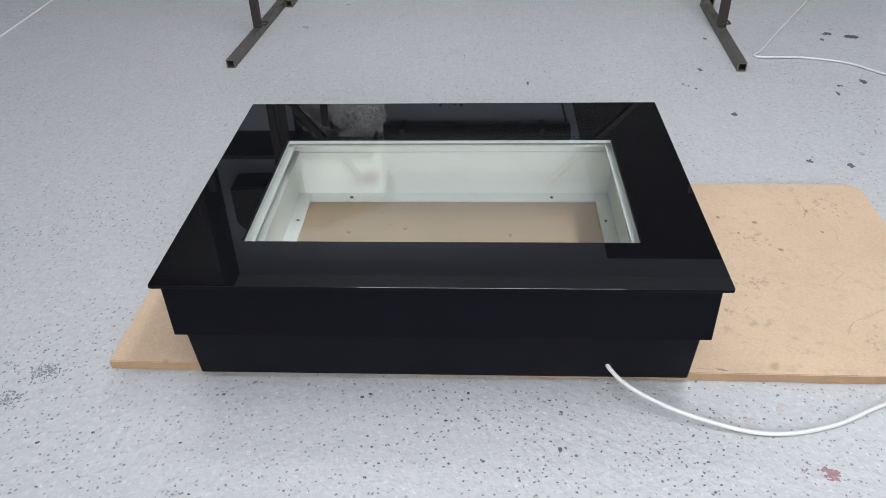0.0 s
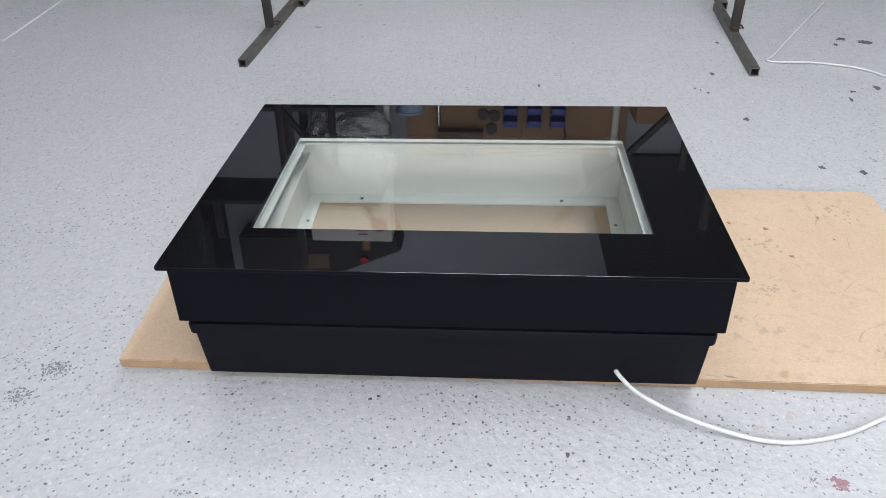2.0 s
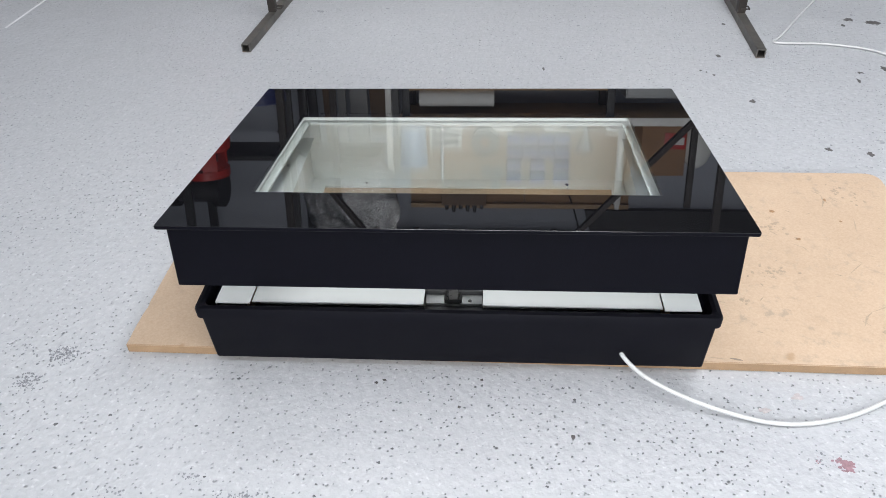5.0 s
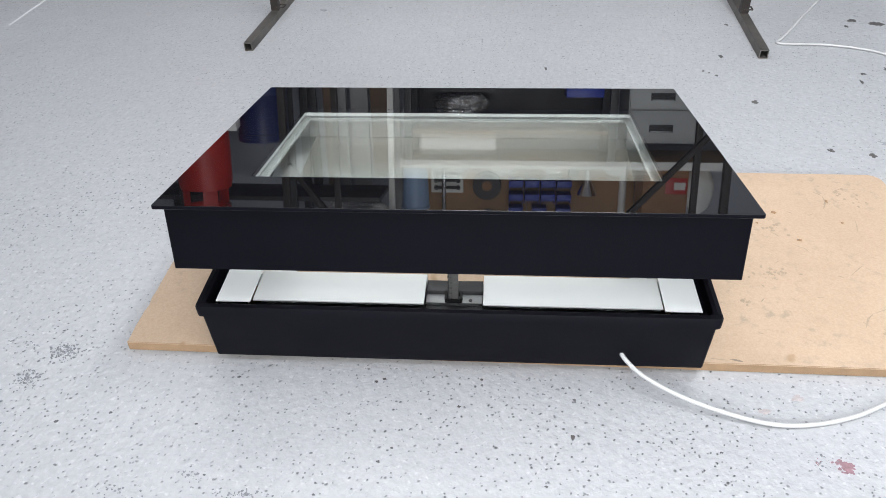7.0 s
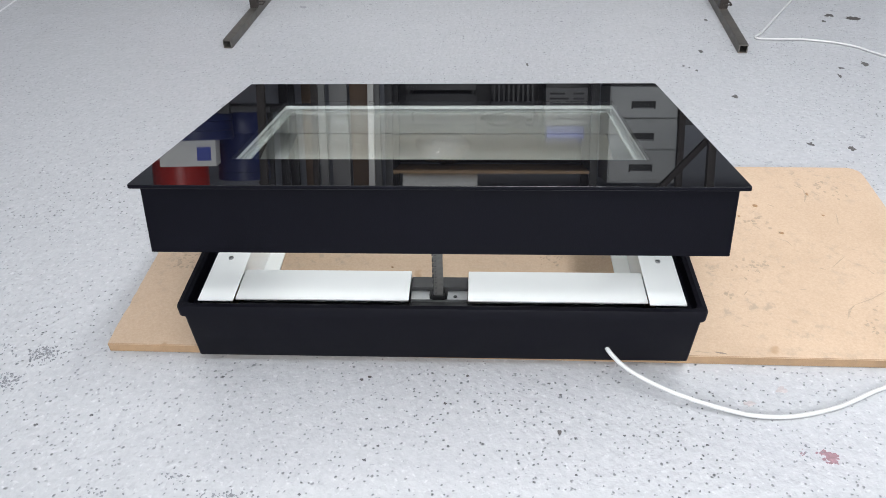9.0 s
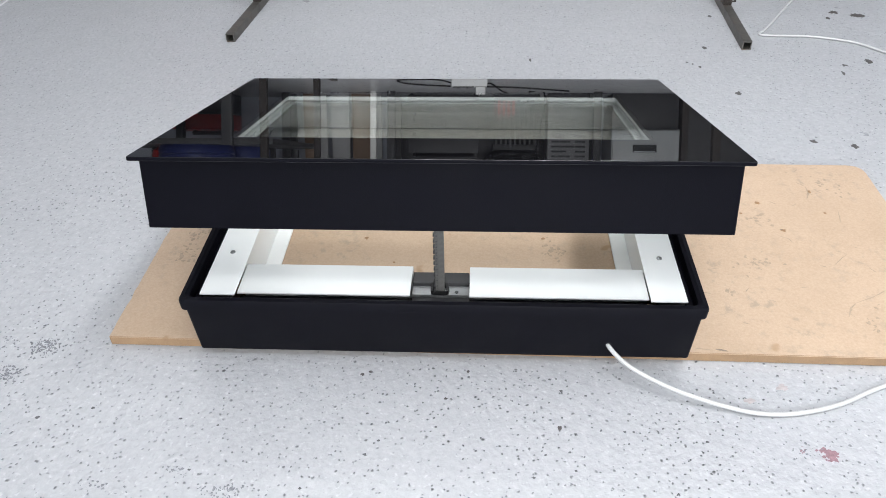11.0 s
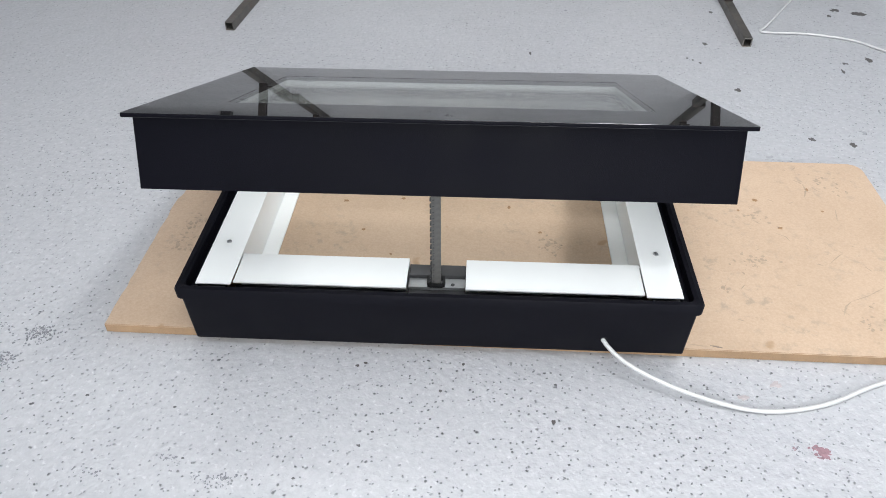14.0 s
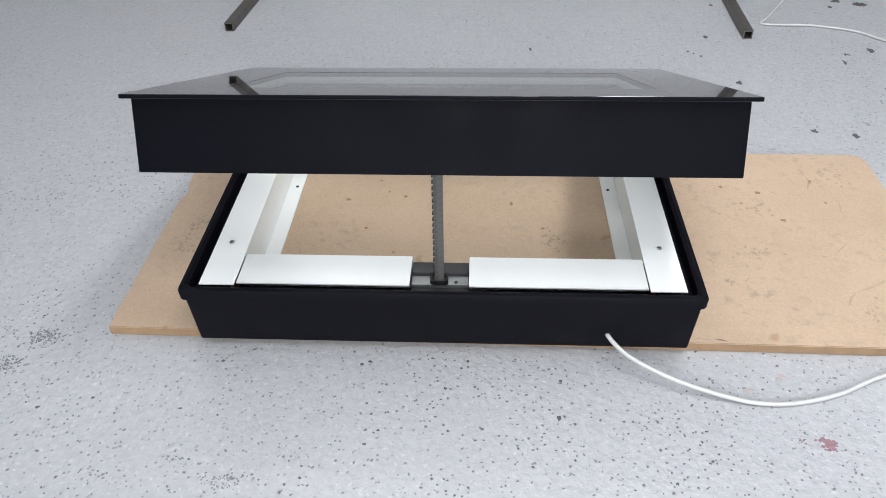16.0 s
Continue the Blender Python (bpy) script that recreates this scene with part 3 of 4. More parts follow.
for x, y, w, d, n in ((-0.659, 0.01, 0.05, 0.035, 150), (-0.695, -0.052, 0.05, 0.04, 110), (-0.73, 0.02, 0.03, 0.03, 20), (0.526, -0.162, 0.03, 0.03, 20), (-0.294, -0.257, 0.04, 0.02, 40), (-0.282, -0.250, 0.08, 0.008, 26), (-0.367, -0.222, 0.03, 0.02, 24), (-0.466, -0.252, 0.05, 0.015, 26)):
    speckle("floor_chips", x, y, w, d, n, int(1000 * abs(x)), GREY_SPOT, "cluster of chips in the grey floor paint", 0.0017)



# ---------- the roof hatch: base ----------
TOP, CLEAR = 0.132, 0.018


def hatch_base():
    t = thing("roof_hatch", pose(0, 0, CLEAR), "black roof hatch with white inner frame, glass lid opening, on fibreboard", "roof hatch")
    o = lambda x, y0, y1, r: outline(-x, y0, x, y1, r)
    h = TOP - CLEAR
    part("kerb", hoop([(o(0.3900, -0.0015, 0.557, 0.004), 0), (o(0.3905, -0.0020, 0.5575, 0.004), 0.001), (o(0.3955, -0.0065, 0.5615, 0.006), h - 0.0255), (o(0.3965, -0.0075, 0.5625, 0.007), h - 0.0245), (o(0.3965, -0.0075, 0.5625, 0.007), h - 0.0222), (o(0.377, 0.009, 0.548, 0.012), h - 0.0222), (o(0.377, 0.009, 0.548, 0.01), 0)]), BLACK_PLASTIC, t)
    part("lip", hoop([(o(0.3985, -0.0105, 0.562, 0.009), h - 0.022), (o(0.4010, -0.0130, 0.564, 0.010), h - 0.020), (o(0.4015, -0.0135, 0.565, 0.010), h - 0.005), (o(0.3995, -0.0115, 0.563, 0.009), h - 0.001), (o(0.393, -0.005, 0.557, 0.008), h), (o(0.388, 0.000, 0.553, 0.009), h - 0.004), (o(0.387, 0.001, 0.552, 0.009), h - 0.022)]), BLACK_PLASTIC, t, "rounded black rim")
    part("channel", hoop([(o(0.3768, 0.0092, 0.5478, 0.01), h - 0.028), (o(0.335, 0.0187, 0.545, 0.006), h - 0.028), (o(0.335, 0.0187, 0.545, 0.006), h - 0.034), (o(0.3768, 0.0092, 0.5478, 0.01), h - 0.034)]), RUBBER, t, "black rubber seal channel")
    z1 = 0.1247 - CLEAR
    for s in (-1, 1):
        a, b = sorted((s * 0.3747, s * 0.3195))
        bm = slab((a, 0.011, z1 - 0.0025), (b, 0.545, z1), 0.0008)
        p = part("side_profile", bm, WHITE_COAT, t, "white coated aluminium side profile")
        for y in (0.115, 0.42):
            part("screw", turned([(0.0042, 0), (0.0042, 0.0012), (0.002, 0.0022)], 14), ALU, p, "", pose(s * 0.349, y, z1))
        c, d = sorted((s * 0.3335, s * 0.3360))
        part("side_web", slab((c, 0.0940, 0.0005), (d, 0.5355, z1 - 0.0027)), WHITE_COAT, t)
        c, d = sorted((s * 0.3045, s * 0.3333))
        p = part("side_flange", slab((c, 0.0940, 0.0005), (d, 0.5355, 0.0040), 0.0006), WHITE_COAT, t, "white flange along the foot of the side web")
        for y in (0.175, 0.430):
            part("screw", turned([(0.0032, 0), (0.0032, 0.001), (0.0016, 0.0016)], 12), DARK, p, "", pose(s * 0.3165, y, 0.004))
    for a, b in ((-0.3190, -0.0475), (0.0445, 0.3190)):
        bm = slab((a, 0.0212, z1 - 0.0080), (b, 0.0922, z1 - 0.0050), 0.0008)
        part("front_profile", bm, WHITE_COAT, t, "white coated aluminium front profile")
        # dark strip added for the gap shadow below the front profile
        part("seal_strip", slab((a, 0.0190, 0.0805), (b, 0.0330, 0.0850)), RUBBER, t, "dark strip put in for the gap shadow below the profile")
    bm = slab((-0.3042, 0.0940, 0.0005), (0.3042, 0.108, 0.004))
    cube(bm, (-0.333, 0.0890, 0.0042), (-0.0473, 0.0918, z1 - 0.0085))
    cube(bm, (0.0443, 0.0890, 0.0042), (0.333, 0.0918, z1 - 0.0085))
    cube(bm, (-0.0471, 0.0890, 0.0042), (0.0441, 0.0918, z1 - 0.020))
    part("front_web", bm, WHITE_COAT, t)
    bm = slab((-0.336, 0.536, 0.0005), (0.336, 0.539, z1 - 0.0027))
    cube(bm, (-0.3042, 0.505, 0.0005), (0.3042, 0.5355, 0.004))
    back = part("back_profile", bm, WHITE_COAT, t, "white coated aluminium back profile")
    for x in (-0.216, 0.213):
        part("screw", turned([(0.004, 0), (0.004, 0.001), (0.002, 0.002)], 14), DARK, back, "", pose(x, 0.518, 0.004))
    # motor recess with its cover
    m = part("motor_housing", slab((-0.0470, 0.0185, 0.004), (0.0440, 0.0840, z1 - 0.030), 0.001), DARK, t, "dark chain motor housing")
    part("cover_plate", slab((-0.0465, 0.0405, z1 - 0.0295), (0.0435, 0.062, z1 - 0.020), 0.001), COVER, m, "grey steel cover plate")
    part("step", slab((-0.0465, 0.0625, z1 - 0.0295), (0.0435, 0.0885, z1 - 0.014), 0.001), DARK, m)
    part("front_step", slab((-0.0465, 0.0190, z1 - 0.0295), (0.0435, 0.0400, z1 - 0.025), 0.001), DARK, m)
    part("chain_guide", hoop([(outline(-0.0165, 0.0405, 0.0115, 0.060, 0.002, 2), z1 - 0.0195), (outline(-0.0165, 0.0405, 0.0115, 0.060, 0.002, 2), z1 - 0.012), (outline(-0.0125, 0.039, 0.0075, 0.056, 0.001, 2), z1 - 0.012), (outline(-0.0125, 0.039, 0.0075, 0.056, 0.001, 2), z1 - 0.0195)]), RUBBER, m, "black plastic chain guide")
    part("screw", turned([(0.003, 0), (0.003, 0.001), (0.001, 0.0016)], 12), DARK, m, "", pose(0.024, 0.047, z1 - 0.020))
    part("grommet", rod(bmesh.new(), (0.2625, -0.004, 0.028), (0.2625, 0.004, 0.028), 0.0052, 18), RUBBER, t, "black rubber cable grommet")
    for x in (-0.30, 0.30):
        part("hinge_leaf", slab((x - 0.03, 0.5655, 0.080), (x + 0.03, 0.5700, 0.155), 0.001), ALU, t)
    return t


hatch = hatch_base()

# ---------- the roof hatch: lid ----------
HINGE = Vector((-0.0005, 0.5781, 0.1767))
LIFT = ((0, 1.15), (0.5, 1.85), (1.5, 3.29), (3.5, 5.99), (5.25, 8.3), (7, 10.56), (9, 13.15), (10.75, 15.58), (12.5, 17.97), (14.5, 20.45), (16, 22.35))


def hatch_lid():
    at = Matrix.Translation(-HINGE)
    zg, z0 = 0.2117, 0.1054
    r = lambda x, y0, y1, c=0.004: outline(-x, y0, x, y1, c, 3)
    bm = hoop([(r(0.4058, -0.0196, 0.5635, 0.003), z0), (r(0.4058, -0.0196, 0.5635, 0.003), zg - 0.0066), (r(0.4035, -0.0172, 0.5612, 0.002), zg - 0.0066), (r(0.4035, -0.0172, 0.5612, 0.002), z0)])
    bm.transform(at)
    t = part("lid", bm, SATIN_BLACK, hatch, "black framed glass lid, hinged at its back edge", Matrix.Translation(HINGE - Vector((0, 0, CLEAR))))
    big = outline(-0.4161, -0.0343, 0.4161, 0.5821, 0.004, 3)
    gap = outline(-0.3075, 0.0790, 0.3065, 0.4300, 0.0015, 3)
    inset = outline(-0.4156, -0.0338, 0.4156, 0.5816, 0.0037, 3)
    part("glass_border", hoop([(inset, zg), (big, zg - 0.0006), (big, zg - 0.0052), (inset, zg - 0.0058), (gap, zg - 0.0078), (gap, zg)]), FRIT, t, "glossy black enamelled glass border", at)
    border = t.children[0]
    border.data.materials.append(SATIN_BLACK)
    for f in border.data.polygons:
        f.material_index = 1 if abs(f.normal.z) < 0.3 else 0
    for name, z in (("outer_pane", zg - 0.008), ("inner_pane", zg - 0.0205)):
        edge = 0.3070 if name == "outer_pane" else 0.3200
        y0, y1 = (0.0793, 0.4297) if name == "outer_pane" else (0.066, 0.443)
        p = part(name, slab((-edge, y0, z), (edge, y1, z + (0.0078 if name == "outer_pane" else 0.006))), PANE, t, "clear glass pane", at)
        p.data.materials.append(PANE_BODY)
        p.visible_shadow = False
        for f in p.data.polygons:
            f.material_index = 0 if f.normal.z > 0.9 else 1
    ring = lambda x, y0, y1: outline(-x, y0, x, y1, 0.002, 2)
    part("spacer", hoop([(ring(0.3205, 0.0655, 0.4435), zg - 0.0143), (ring(0.3205, 0.0655, 0.4435), zg - 0.0083), (ring(0.3082, 0.0778, 0.4310), zg - 0.0083), (ring(0.3082, 0.0778, 0.4310), zg - 0.0143)]), SPACER, t, "pale grey spacer bar", at)
    near, far = outline(-0.326, 0.060, 0.326, 0.456, 0.004, 3), outline(-0.298, 0.086, 0.298, 0.436, 0.002, 3)
    part("trim_strip", hoop([(near, zg - 0.0208), (far, zg - 0.0208), (far, zg - 0.0235), (near, zg - 0.0235)]), TRIM, t, "pale trim strip under the glass", at)
    part("inner_frame", hoop([(r(0.322, 0.064, 0.454), zg - 0.0237), (r(0.312, 0.072, 0.444), zg - 0.0237), (r(0.312, 0.072, 0.444), zg - 0.029), (r(0.322, 0.064, 0.454), zg - 0.029)]), WHITE_COAT, t, "white inner lining frame", at)
    part("soffit", hoop([(r(0.4030, -0.0165, 0.5605), zg - 0.0085), (r(0.3285, 0.0575, 0.4585), zg - 0.0085), (r(0.3285, 0.0575, 0.4585), zg - 0.016), (r(0.4030, -0.0165, 0.5605), zg - 0.016)]), RUBBER, t, "black sealing strip", at)
    part("back_lining", slab((-0.395, 0.5405, 0.118), (0.395, 0.5430, zg - 0.0165)), WHITE_COAT, t, "white lining inside the back of the lid", at)
    part("bracket", slab((-0.018, 0.036, z0 + 0.030), (0.013, 0.064, zg - 0.0165), 0.002), ALU, t, "aluminium chain bracket", at)
    for x in (-0.30, 0.30):
        part("hinge_knuckle", rod(bmesh.new(), (x - 0.03, 0.5781, 0.1767), (x + 0.03, 0.5781, 0.1767), 0.006, 16), ALU, t, "", at)
    return t


lid = hatch_lid()


# ---------- the drive chain: links climb out of the housing one after another ----------
PITCH, LINKS = 0.0105, 25
ROOT = Vector((-0.0025, 0.047, 0.072))


def link_mesh():
    bm = bmesh.new()
    cube(bm, (-0.0062, -0.0052, -0.0053), (0.0078, 0.0052, 0.0053))
    flat = len(bm.faces)
    rod(bm, (-0.0032, -0.0058, 0.0012), (-0.0032, 0.0058, 0.0012), 0.0014, 10)
    cube(bm, (-0.0037, -0.0056, -0.0048), (-0.0029, 0.0056, -0.0018))
    cube(bm, (-0.0088, -0.0030, -0.0030), (-0.0063, 0.0030, 0.0026), 0.0006)
    bm.faces.ensure_lookup_table()
    for f in bm.faces[flat:]:
        f.material_index = 1
    return bm


first = part("chain_link", link_mesh(), CHAIN, hatch, "dark oiled steel chain link")
first.data.materials.append(DARK)
links = [first]
for k in range(LINKS - 1):
    o = new("chain_link", first.data)
    o.parent = hatch
    o["label"] = "dark oiled steel chain link"
    links.append(o)


def lid_point(p, a):
    d = Vector(p) - HINGE
    c, s = math.cos(radians(a)), math.sin(radians(a))
    return HINGE + Vector((d.x, d.y * c + d.z * s, -d.y * s + d.z * c))


def chain_rows(k):
    rows = []
    for t, a in LIFT:
        top = lid_point((-0.0025, 0.047, 0.140), a) - Vector((0, 0, CLEAR)) - ROOT
        lean = math.degrees(math.atan2(top.y, top.z))
        u = top.length - k * PITCH
        if u >= 0:
            p = top.normalized() * u
            p = p + ROOT
            rows.append((t, pose(p.x, p.y, p.z, -lean)))
        else:
            rows.append((t, pose(ROOT.x, ROOT.y - 0.0002 * k, ROOT.z + max(u, -0.040), 0)))
    return rows


# ---------- the white flex ----------
cord("power_cable", [(0.2625, 0.012, 0.046), (0.2625, -0.006, 0.045), (0.285, -0.030, 0.034), (0.318, -0.050, 0.025), (0.364, -0.071, 0.017), (0.42, -0.088, 0.0095), (0.473, -0.099, 0.0055), (0.53, -0.097, 0.0042), (0.60, -0.078, 0.0042), (0.683, -0.038, 0.0042), (0.80, 0.0, 0.0042 + 0.0), (0.95, -0.02, 0.0042), (1.3, -0.3, 0.0042), (1.9, -0.5, 0.0042)], 0.0035, CABLE, "white round flex running from the hatch across the floor", "cable")
cord("extension_cable", [(1.19, 1.82, 0.0045), (1.02, 1.559, 0.0042), (0.90, 1.37, 0.0042), (0.866, 1.325, 0.0042), (0.885, 1.312, 0.0042), (0.95, 1.309, 0.0042), (1.014, 1.302, 0.0042), (1.112, 1.263, 0.0042), (1.184, 1.183, 0.0042), (1.35, 1.02, 0.0042), (1.7, 0.8, 0.0042)], 0.0032, CABLE, "white flex with a sharp bend lying on the floor", "cable")


# ---------- steel stands with T feet ----------
def steel_stand(x, turn, y0, upright, height, brace=None, label=""):
    """One T-footed frame of square tube; brace: where it leaves the upright and its lean."""
    t = thing("steel_stand", pose(x, y0, 0), label, "steel stand", "steel stands")
    s = 0.025
    foot = part("foot_bar", square_hole_tube(0.55, s, 0.003), STEEL, t, "bare square steel tube with an open end", pose(0, 0, s / 2, 0, 0, turn))
    dx = -math.sin(radians(turn)) * upright
    part("upright", slab((-s / 2, -s / 2, 0), (s / 2, s / 2, height), 0.002), DARK_STEEL, t, "", pose(dx, upright, s))
    weld = bmesh.new()
    for sx, sy in ((-1, 0), (1, 0), (0, -1), (0, 1)):
        rod(weld, (dx + sx * s / 2 - abs(sy) * s / 2, upright + sy * s / 2 - abs(sx) * s / 2, s), (dx + sx * s / 2 + abs(sy) * s / 2, upright + sy * s / 2 + abs(sx) * s / 2, s), 0.0025, 8)
    part("weld", weld, DARK_STEEL, foot, "rusty weld bead")
    if brace:
        d = Vector((brace[1] * (0.94 - brace[0]), 0, 0.94 - brace[0]))
        part("brace", slab((-0.011, -0.009, 0), (0.011, 0.009, d.length), 0.001), DARK_STEEL, t, "", Matrix.Translation((0, upright + 0.022, brace[0])) @ d.to_track_quat("Z", "Y").to_matrix().to_4x4())
    return t


BRACED, PLAIN_STAND = "bare steel stand of square tube with a slanting brace", "bare steel stand of square tube set behind another one"
steel_stand(-0.6882, -4.0, 1.270, 0.275, 0.93, (0.52, 0.757), BRACED)
steel_stand(0.8005, -2.0, 1.218, 0.290, 0.93, (0.38, -0.91), BRACED)
steel_stand(-0.6232, -4.0, 1.803, 0.275, 0.93, None, PLAIN_STAND)
steel_stand(0.8420, -2.0, 1.770, 0.290, 0.93, None, PLAIN_STAND)


# ---------- the workbench and what stands round it, seen in the glass ----------
def workbench():
    t = thing("workbench", pose(0, 0, 0), "long timber workbench with a pale front edge against the wall", "workbench")
    part("worktop", slab((-0.46, 3.02, 0.785), (1.95, 3.43, 0.825), 0.003), TIMBER, t)
    part("edge_strip", slab((-0.46, 3.008, 0.783), (1.95, 3.019, 0.827), 0.002), PALE, t, "pale worn edging strip")
    for x in (-0.42, 0.66, 1.9):
        for y in (3.06, 3.38):
            part("leg", slab((x - 0.02, y - 0.02, 0), (x + 0.02, y + 0.02, 0.785), 0.002), DARK, t)
    part("shelf", slab((-0.40, 3.04, 0.628), (0.64, 3.40, 0.646), 0.002), TIMBER, t)
    # dark sheet added in place of the deep shade under the bench
    part("back_panel", slab((-0.40, 3.405, 0.02), (0.64, 3.42, 0.62), 0.001), DARK, t)
    return t


workbench()


def drawer_cabinet():
    t = thing("drawer_cabinet", pose(0.745, 3.10, 0), "grey steel office cabinet with three drawers under the workbench", "cabinet")
    # added support: the cabinet hangs clear of the floor, with only darkness below
    part("plinth", slab((0.004, 0.03, 0), (0.351, 0.325, 0.1895), 0.003), DARK, t, "dark block added in the gap under the drawers")
    part("body", slab((0, 0.012, 0.19), (0.355, 0.33, 0.70), 0.003), GREY_STEEL, t)
    for k in (1, 2, 3):
        z = 0.03 + 0.165 * k
        d = part("drawer", slab((0.006, 0, z), (0.349, 0.0118, z + 0.158), 0.003), GREY_STEEL, t)
        bm = slab((0.11, -0.003, z + 0.075), (0.235, 0.0, z + 0.115), 0.001)
        part("handle", bm, DARK, d, "dark recessed handle")
        part("handle_lip", slab((0.118, -0.010, z + 0.108), (0.227, -0.0032, z + 0.113), 0.001), ALU, d)
    return t


drawer_cabinet()


def pegboard():
    t = thing("tool_board", pose(0, 0, 0), "brown hardboard tool board fixed to the wall above the bench", "tool board")
    for x0, x1 in ((-0.45, 0.235), (0.24, 0.86)):
        part("panel", slab((x0, 3.43, 0.83), (x1, 3.448, 1.39), 0.001), HARDBOARD, t)
    part("batten", slab((-0.45, 3.405, 1.392), (0.86, 3.448, 1.42), 0.002), TIMBER, t)
    return t


pegboard()


def parts_bin():
    t = thing("parts_bin", pose(0, 0, 0), "blue plastic stacking parts bin hung on the tool board", "storage bin", "blue parts bins")
    bm = bmesh.new()
    w, d, h = 0.082, 0.10, 0.062
    cube(bm, (-w / 2, -d, 0), (w / 2, 0, 0.003))
    cube(bm, (-w / 2, -0.003, 0.003), (w / 2, 0, h))
    for s in (-1, 1):
        cube(bm, (min(s * w / 2, s * (w / 2 - 0.003)), -d * 0.75, 0.003), (max(s * w / 2, s * (w / 2 - 0.003)), -0.003, h))
        cube(bm, (min(s * w / 2, s * (w / 2 - 0.003)), -d, 0.003), (max(s * w / 2, s * (w / 2 - 0.003)), -d * 0.75, h * 0.55))
    part("tray", bm, BLUE, t)
    part("front_lip", slab((-w / 2, -d - 0.004, 0.0), (w / 2, -d, h * 0.55), 0.002), BLUE, t)
    return t


first_bin = parts_bin()
spots = [(0.17 + 0.092 * k, z) for z, ks in ((0.955, (0, 1, 2, 3)), (1.035, (0, 1, 2, 3)), (1.115, (0, 1.5, 3)), (1.19, (0, 1.5, 3))) for k in ks]
first_bin.matrix_basis = pose(spots[0][0], 3.43, spots[0][1])
for x, z in spots[1:]:
    copy_thing(first_bin, pose(x, 3.43, z))


def spanner_chart():
    t = thing("spanner_rack", pose(-0.33, 3.43, 0.86), "white board with black spanners hung in rows", "tool rack")
    part("plate", slab((0, -0.008, 0), (0.19, 0, 0.19), 0.001), PAPER, t)
    for k in range(4):
        z = 0.03 + 0.043 * k
        bm = bmesh.new()
        rod(bm, (0.03, -0.014, z), (0.16, -0.014, z), 0.009, 10)
        for x in (0.03, 0.16):
            rod(bm, (x, -0.020, z), (x, -0.009, z), 0.014, 14)
        part("spanner", bm, DARK, t, "black open-ended spanner")
    return t


spanner_chart()
t = thing("pale_blue_tub", pose(-0.40, 3.20, 0.825), "pale blue plastic tub standing on the bench", "tub")
part("tub", turned([(0.062, 0), (0.066, 0.003), (0.078, 0.25), (0.083, 0.255), (0.083, 0.265), (0.074, 0.265), (0.062, 0.01)], 28), PALE_BLUE, t)
t = thing("tape_roll", pose(0.0, 3.428, 1.0, 90), "dark roll of tape with a tan core hung up", "tape roll")
part("tape", turned([(0.03, 0), (0.082, 0), (0.084, 0.004), (0.084, 0.044), (0.082, 0.048), (0.03, 0.048)], 32), DARK, t)
part("core", turned([(0.0295, -0.0), (0.0295, 0.05), (0.022, 0.05)], 24), CARD, t, "tan cardboard core")
for x, z in ((0.01, 1.18), (0.075, 1.19), (0.06, 1.27)):
    t = thing("wheel_disc", pose(x, 3.428, z, 90), "dark round abrasive disc hung on the tool board", "disc", "abrasive discs")
    part("disc", turned([(0.006, 0), (0.034, 0), (0.034, 0.012), (0.012, 0.014), (0.006, 0.014)], 24), DARK, t)
t = thing("clamp_lamp", pose(0.57, 3.30, 0.825), "small chrome clamp lamp standing on the bench", "lamp")
part("foot", turned([(0.03, 0), (0.03, 0.01), (0.008, 0.014), (0.008, 0.07)], 20), CHROME, t)
part("shade", turned([(0.012, 0.07), (0.016, 0.10), (0.055, 0.20), (0.052, 0.20), (0.012, 0.105)], 24), CHROME, t)
t = thing("conduit", pose(0.79, 3.42, 0), "white plastic conduit running up the wall", "conduit")
part("pipe", rod(bmesh.new(), (0, 0, 0.826), (0, 0, 1.42), 0.021, 18), WHITE, t)
t = thing("cardboard_box", pose(0.85, 3.12, 0.827), "brown cardboard box with a red lid on the bench", "box")
part("carton", slab((0, 0, 0), (0.24, 0.24, 0.30), 0.003), CARD, t)
part("red_label", slab((0.12, -0.003, 0.06), (0.235, 0, 0.15), 0.001), RED, t, "red label with a white panel")
part("white_label", slab((0.165, -0.0055, 0.085), (0.225, -0.0032, 0.125)), PAPER, t)
t = thing("paper_sack", pose(1.16, 3.18, 0.827), "white paper sack standing on the bench", "sack")
part("sack", crumple((0.2, 0.16, 0.30), 4, 0.12, 3), PAPER, t)
t = thing("chrome_tube", pose(-0.30, 3.35, 0.825), "short chrome tube standing on the bench", "tube")
part("tube", rod(bmesh.new(), (0.05, 0, 0), (0.05, 0, 0.40), 0.012, 16), CHROME, t)

# above the tool board
bm = slab((0.60, 3.395, 1.425), (2.3, 3.449, 2.56), 0.004)
for v in bm.verts:
    if v.co.x < 1:
        v.co.x += (v.co.z - 1.425) * 0.28
single("black_board", bm, BLACK_BOARD, "large matt black board fixed high on the wall", "wall board")
t = thing("wall_pipe", pose(-0.54, 3.385, 1.62), "thick dark pipe running along the grey wall", "pipe")
part("pipe", rod(bmesh.new(), (0, 0, 0), (1.138, 0, 0), 0.055, 28), DARK, t)
for x in (0.1, 0.95):
    part("clip", slab((x, -0.058, -0.058), (x + 0.03, 0.064, 0.058), 0.003), DARK, t)
t = thing("tool_holder", pose(-0.26, 3.36, 1.27), "dark brown holder with black tool handles standing up", "tool holder")
part("holder", slab((0, 0, 0), (0.27, 0.069, 0.12), 0.004), BROWN, t)
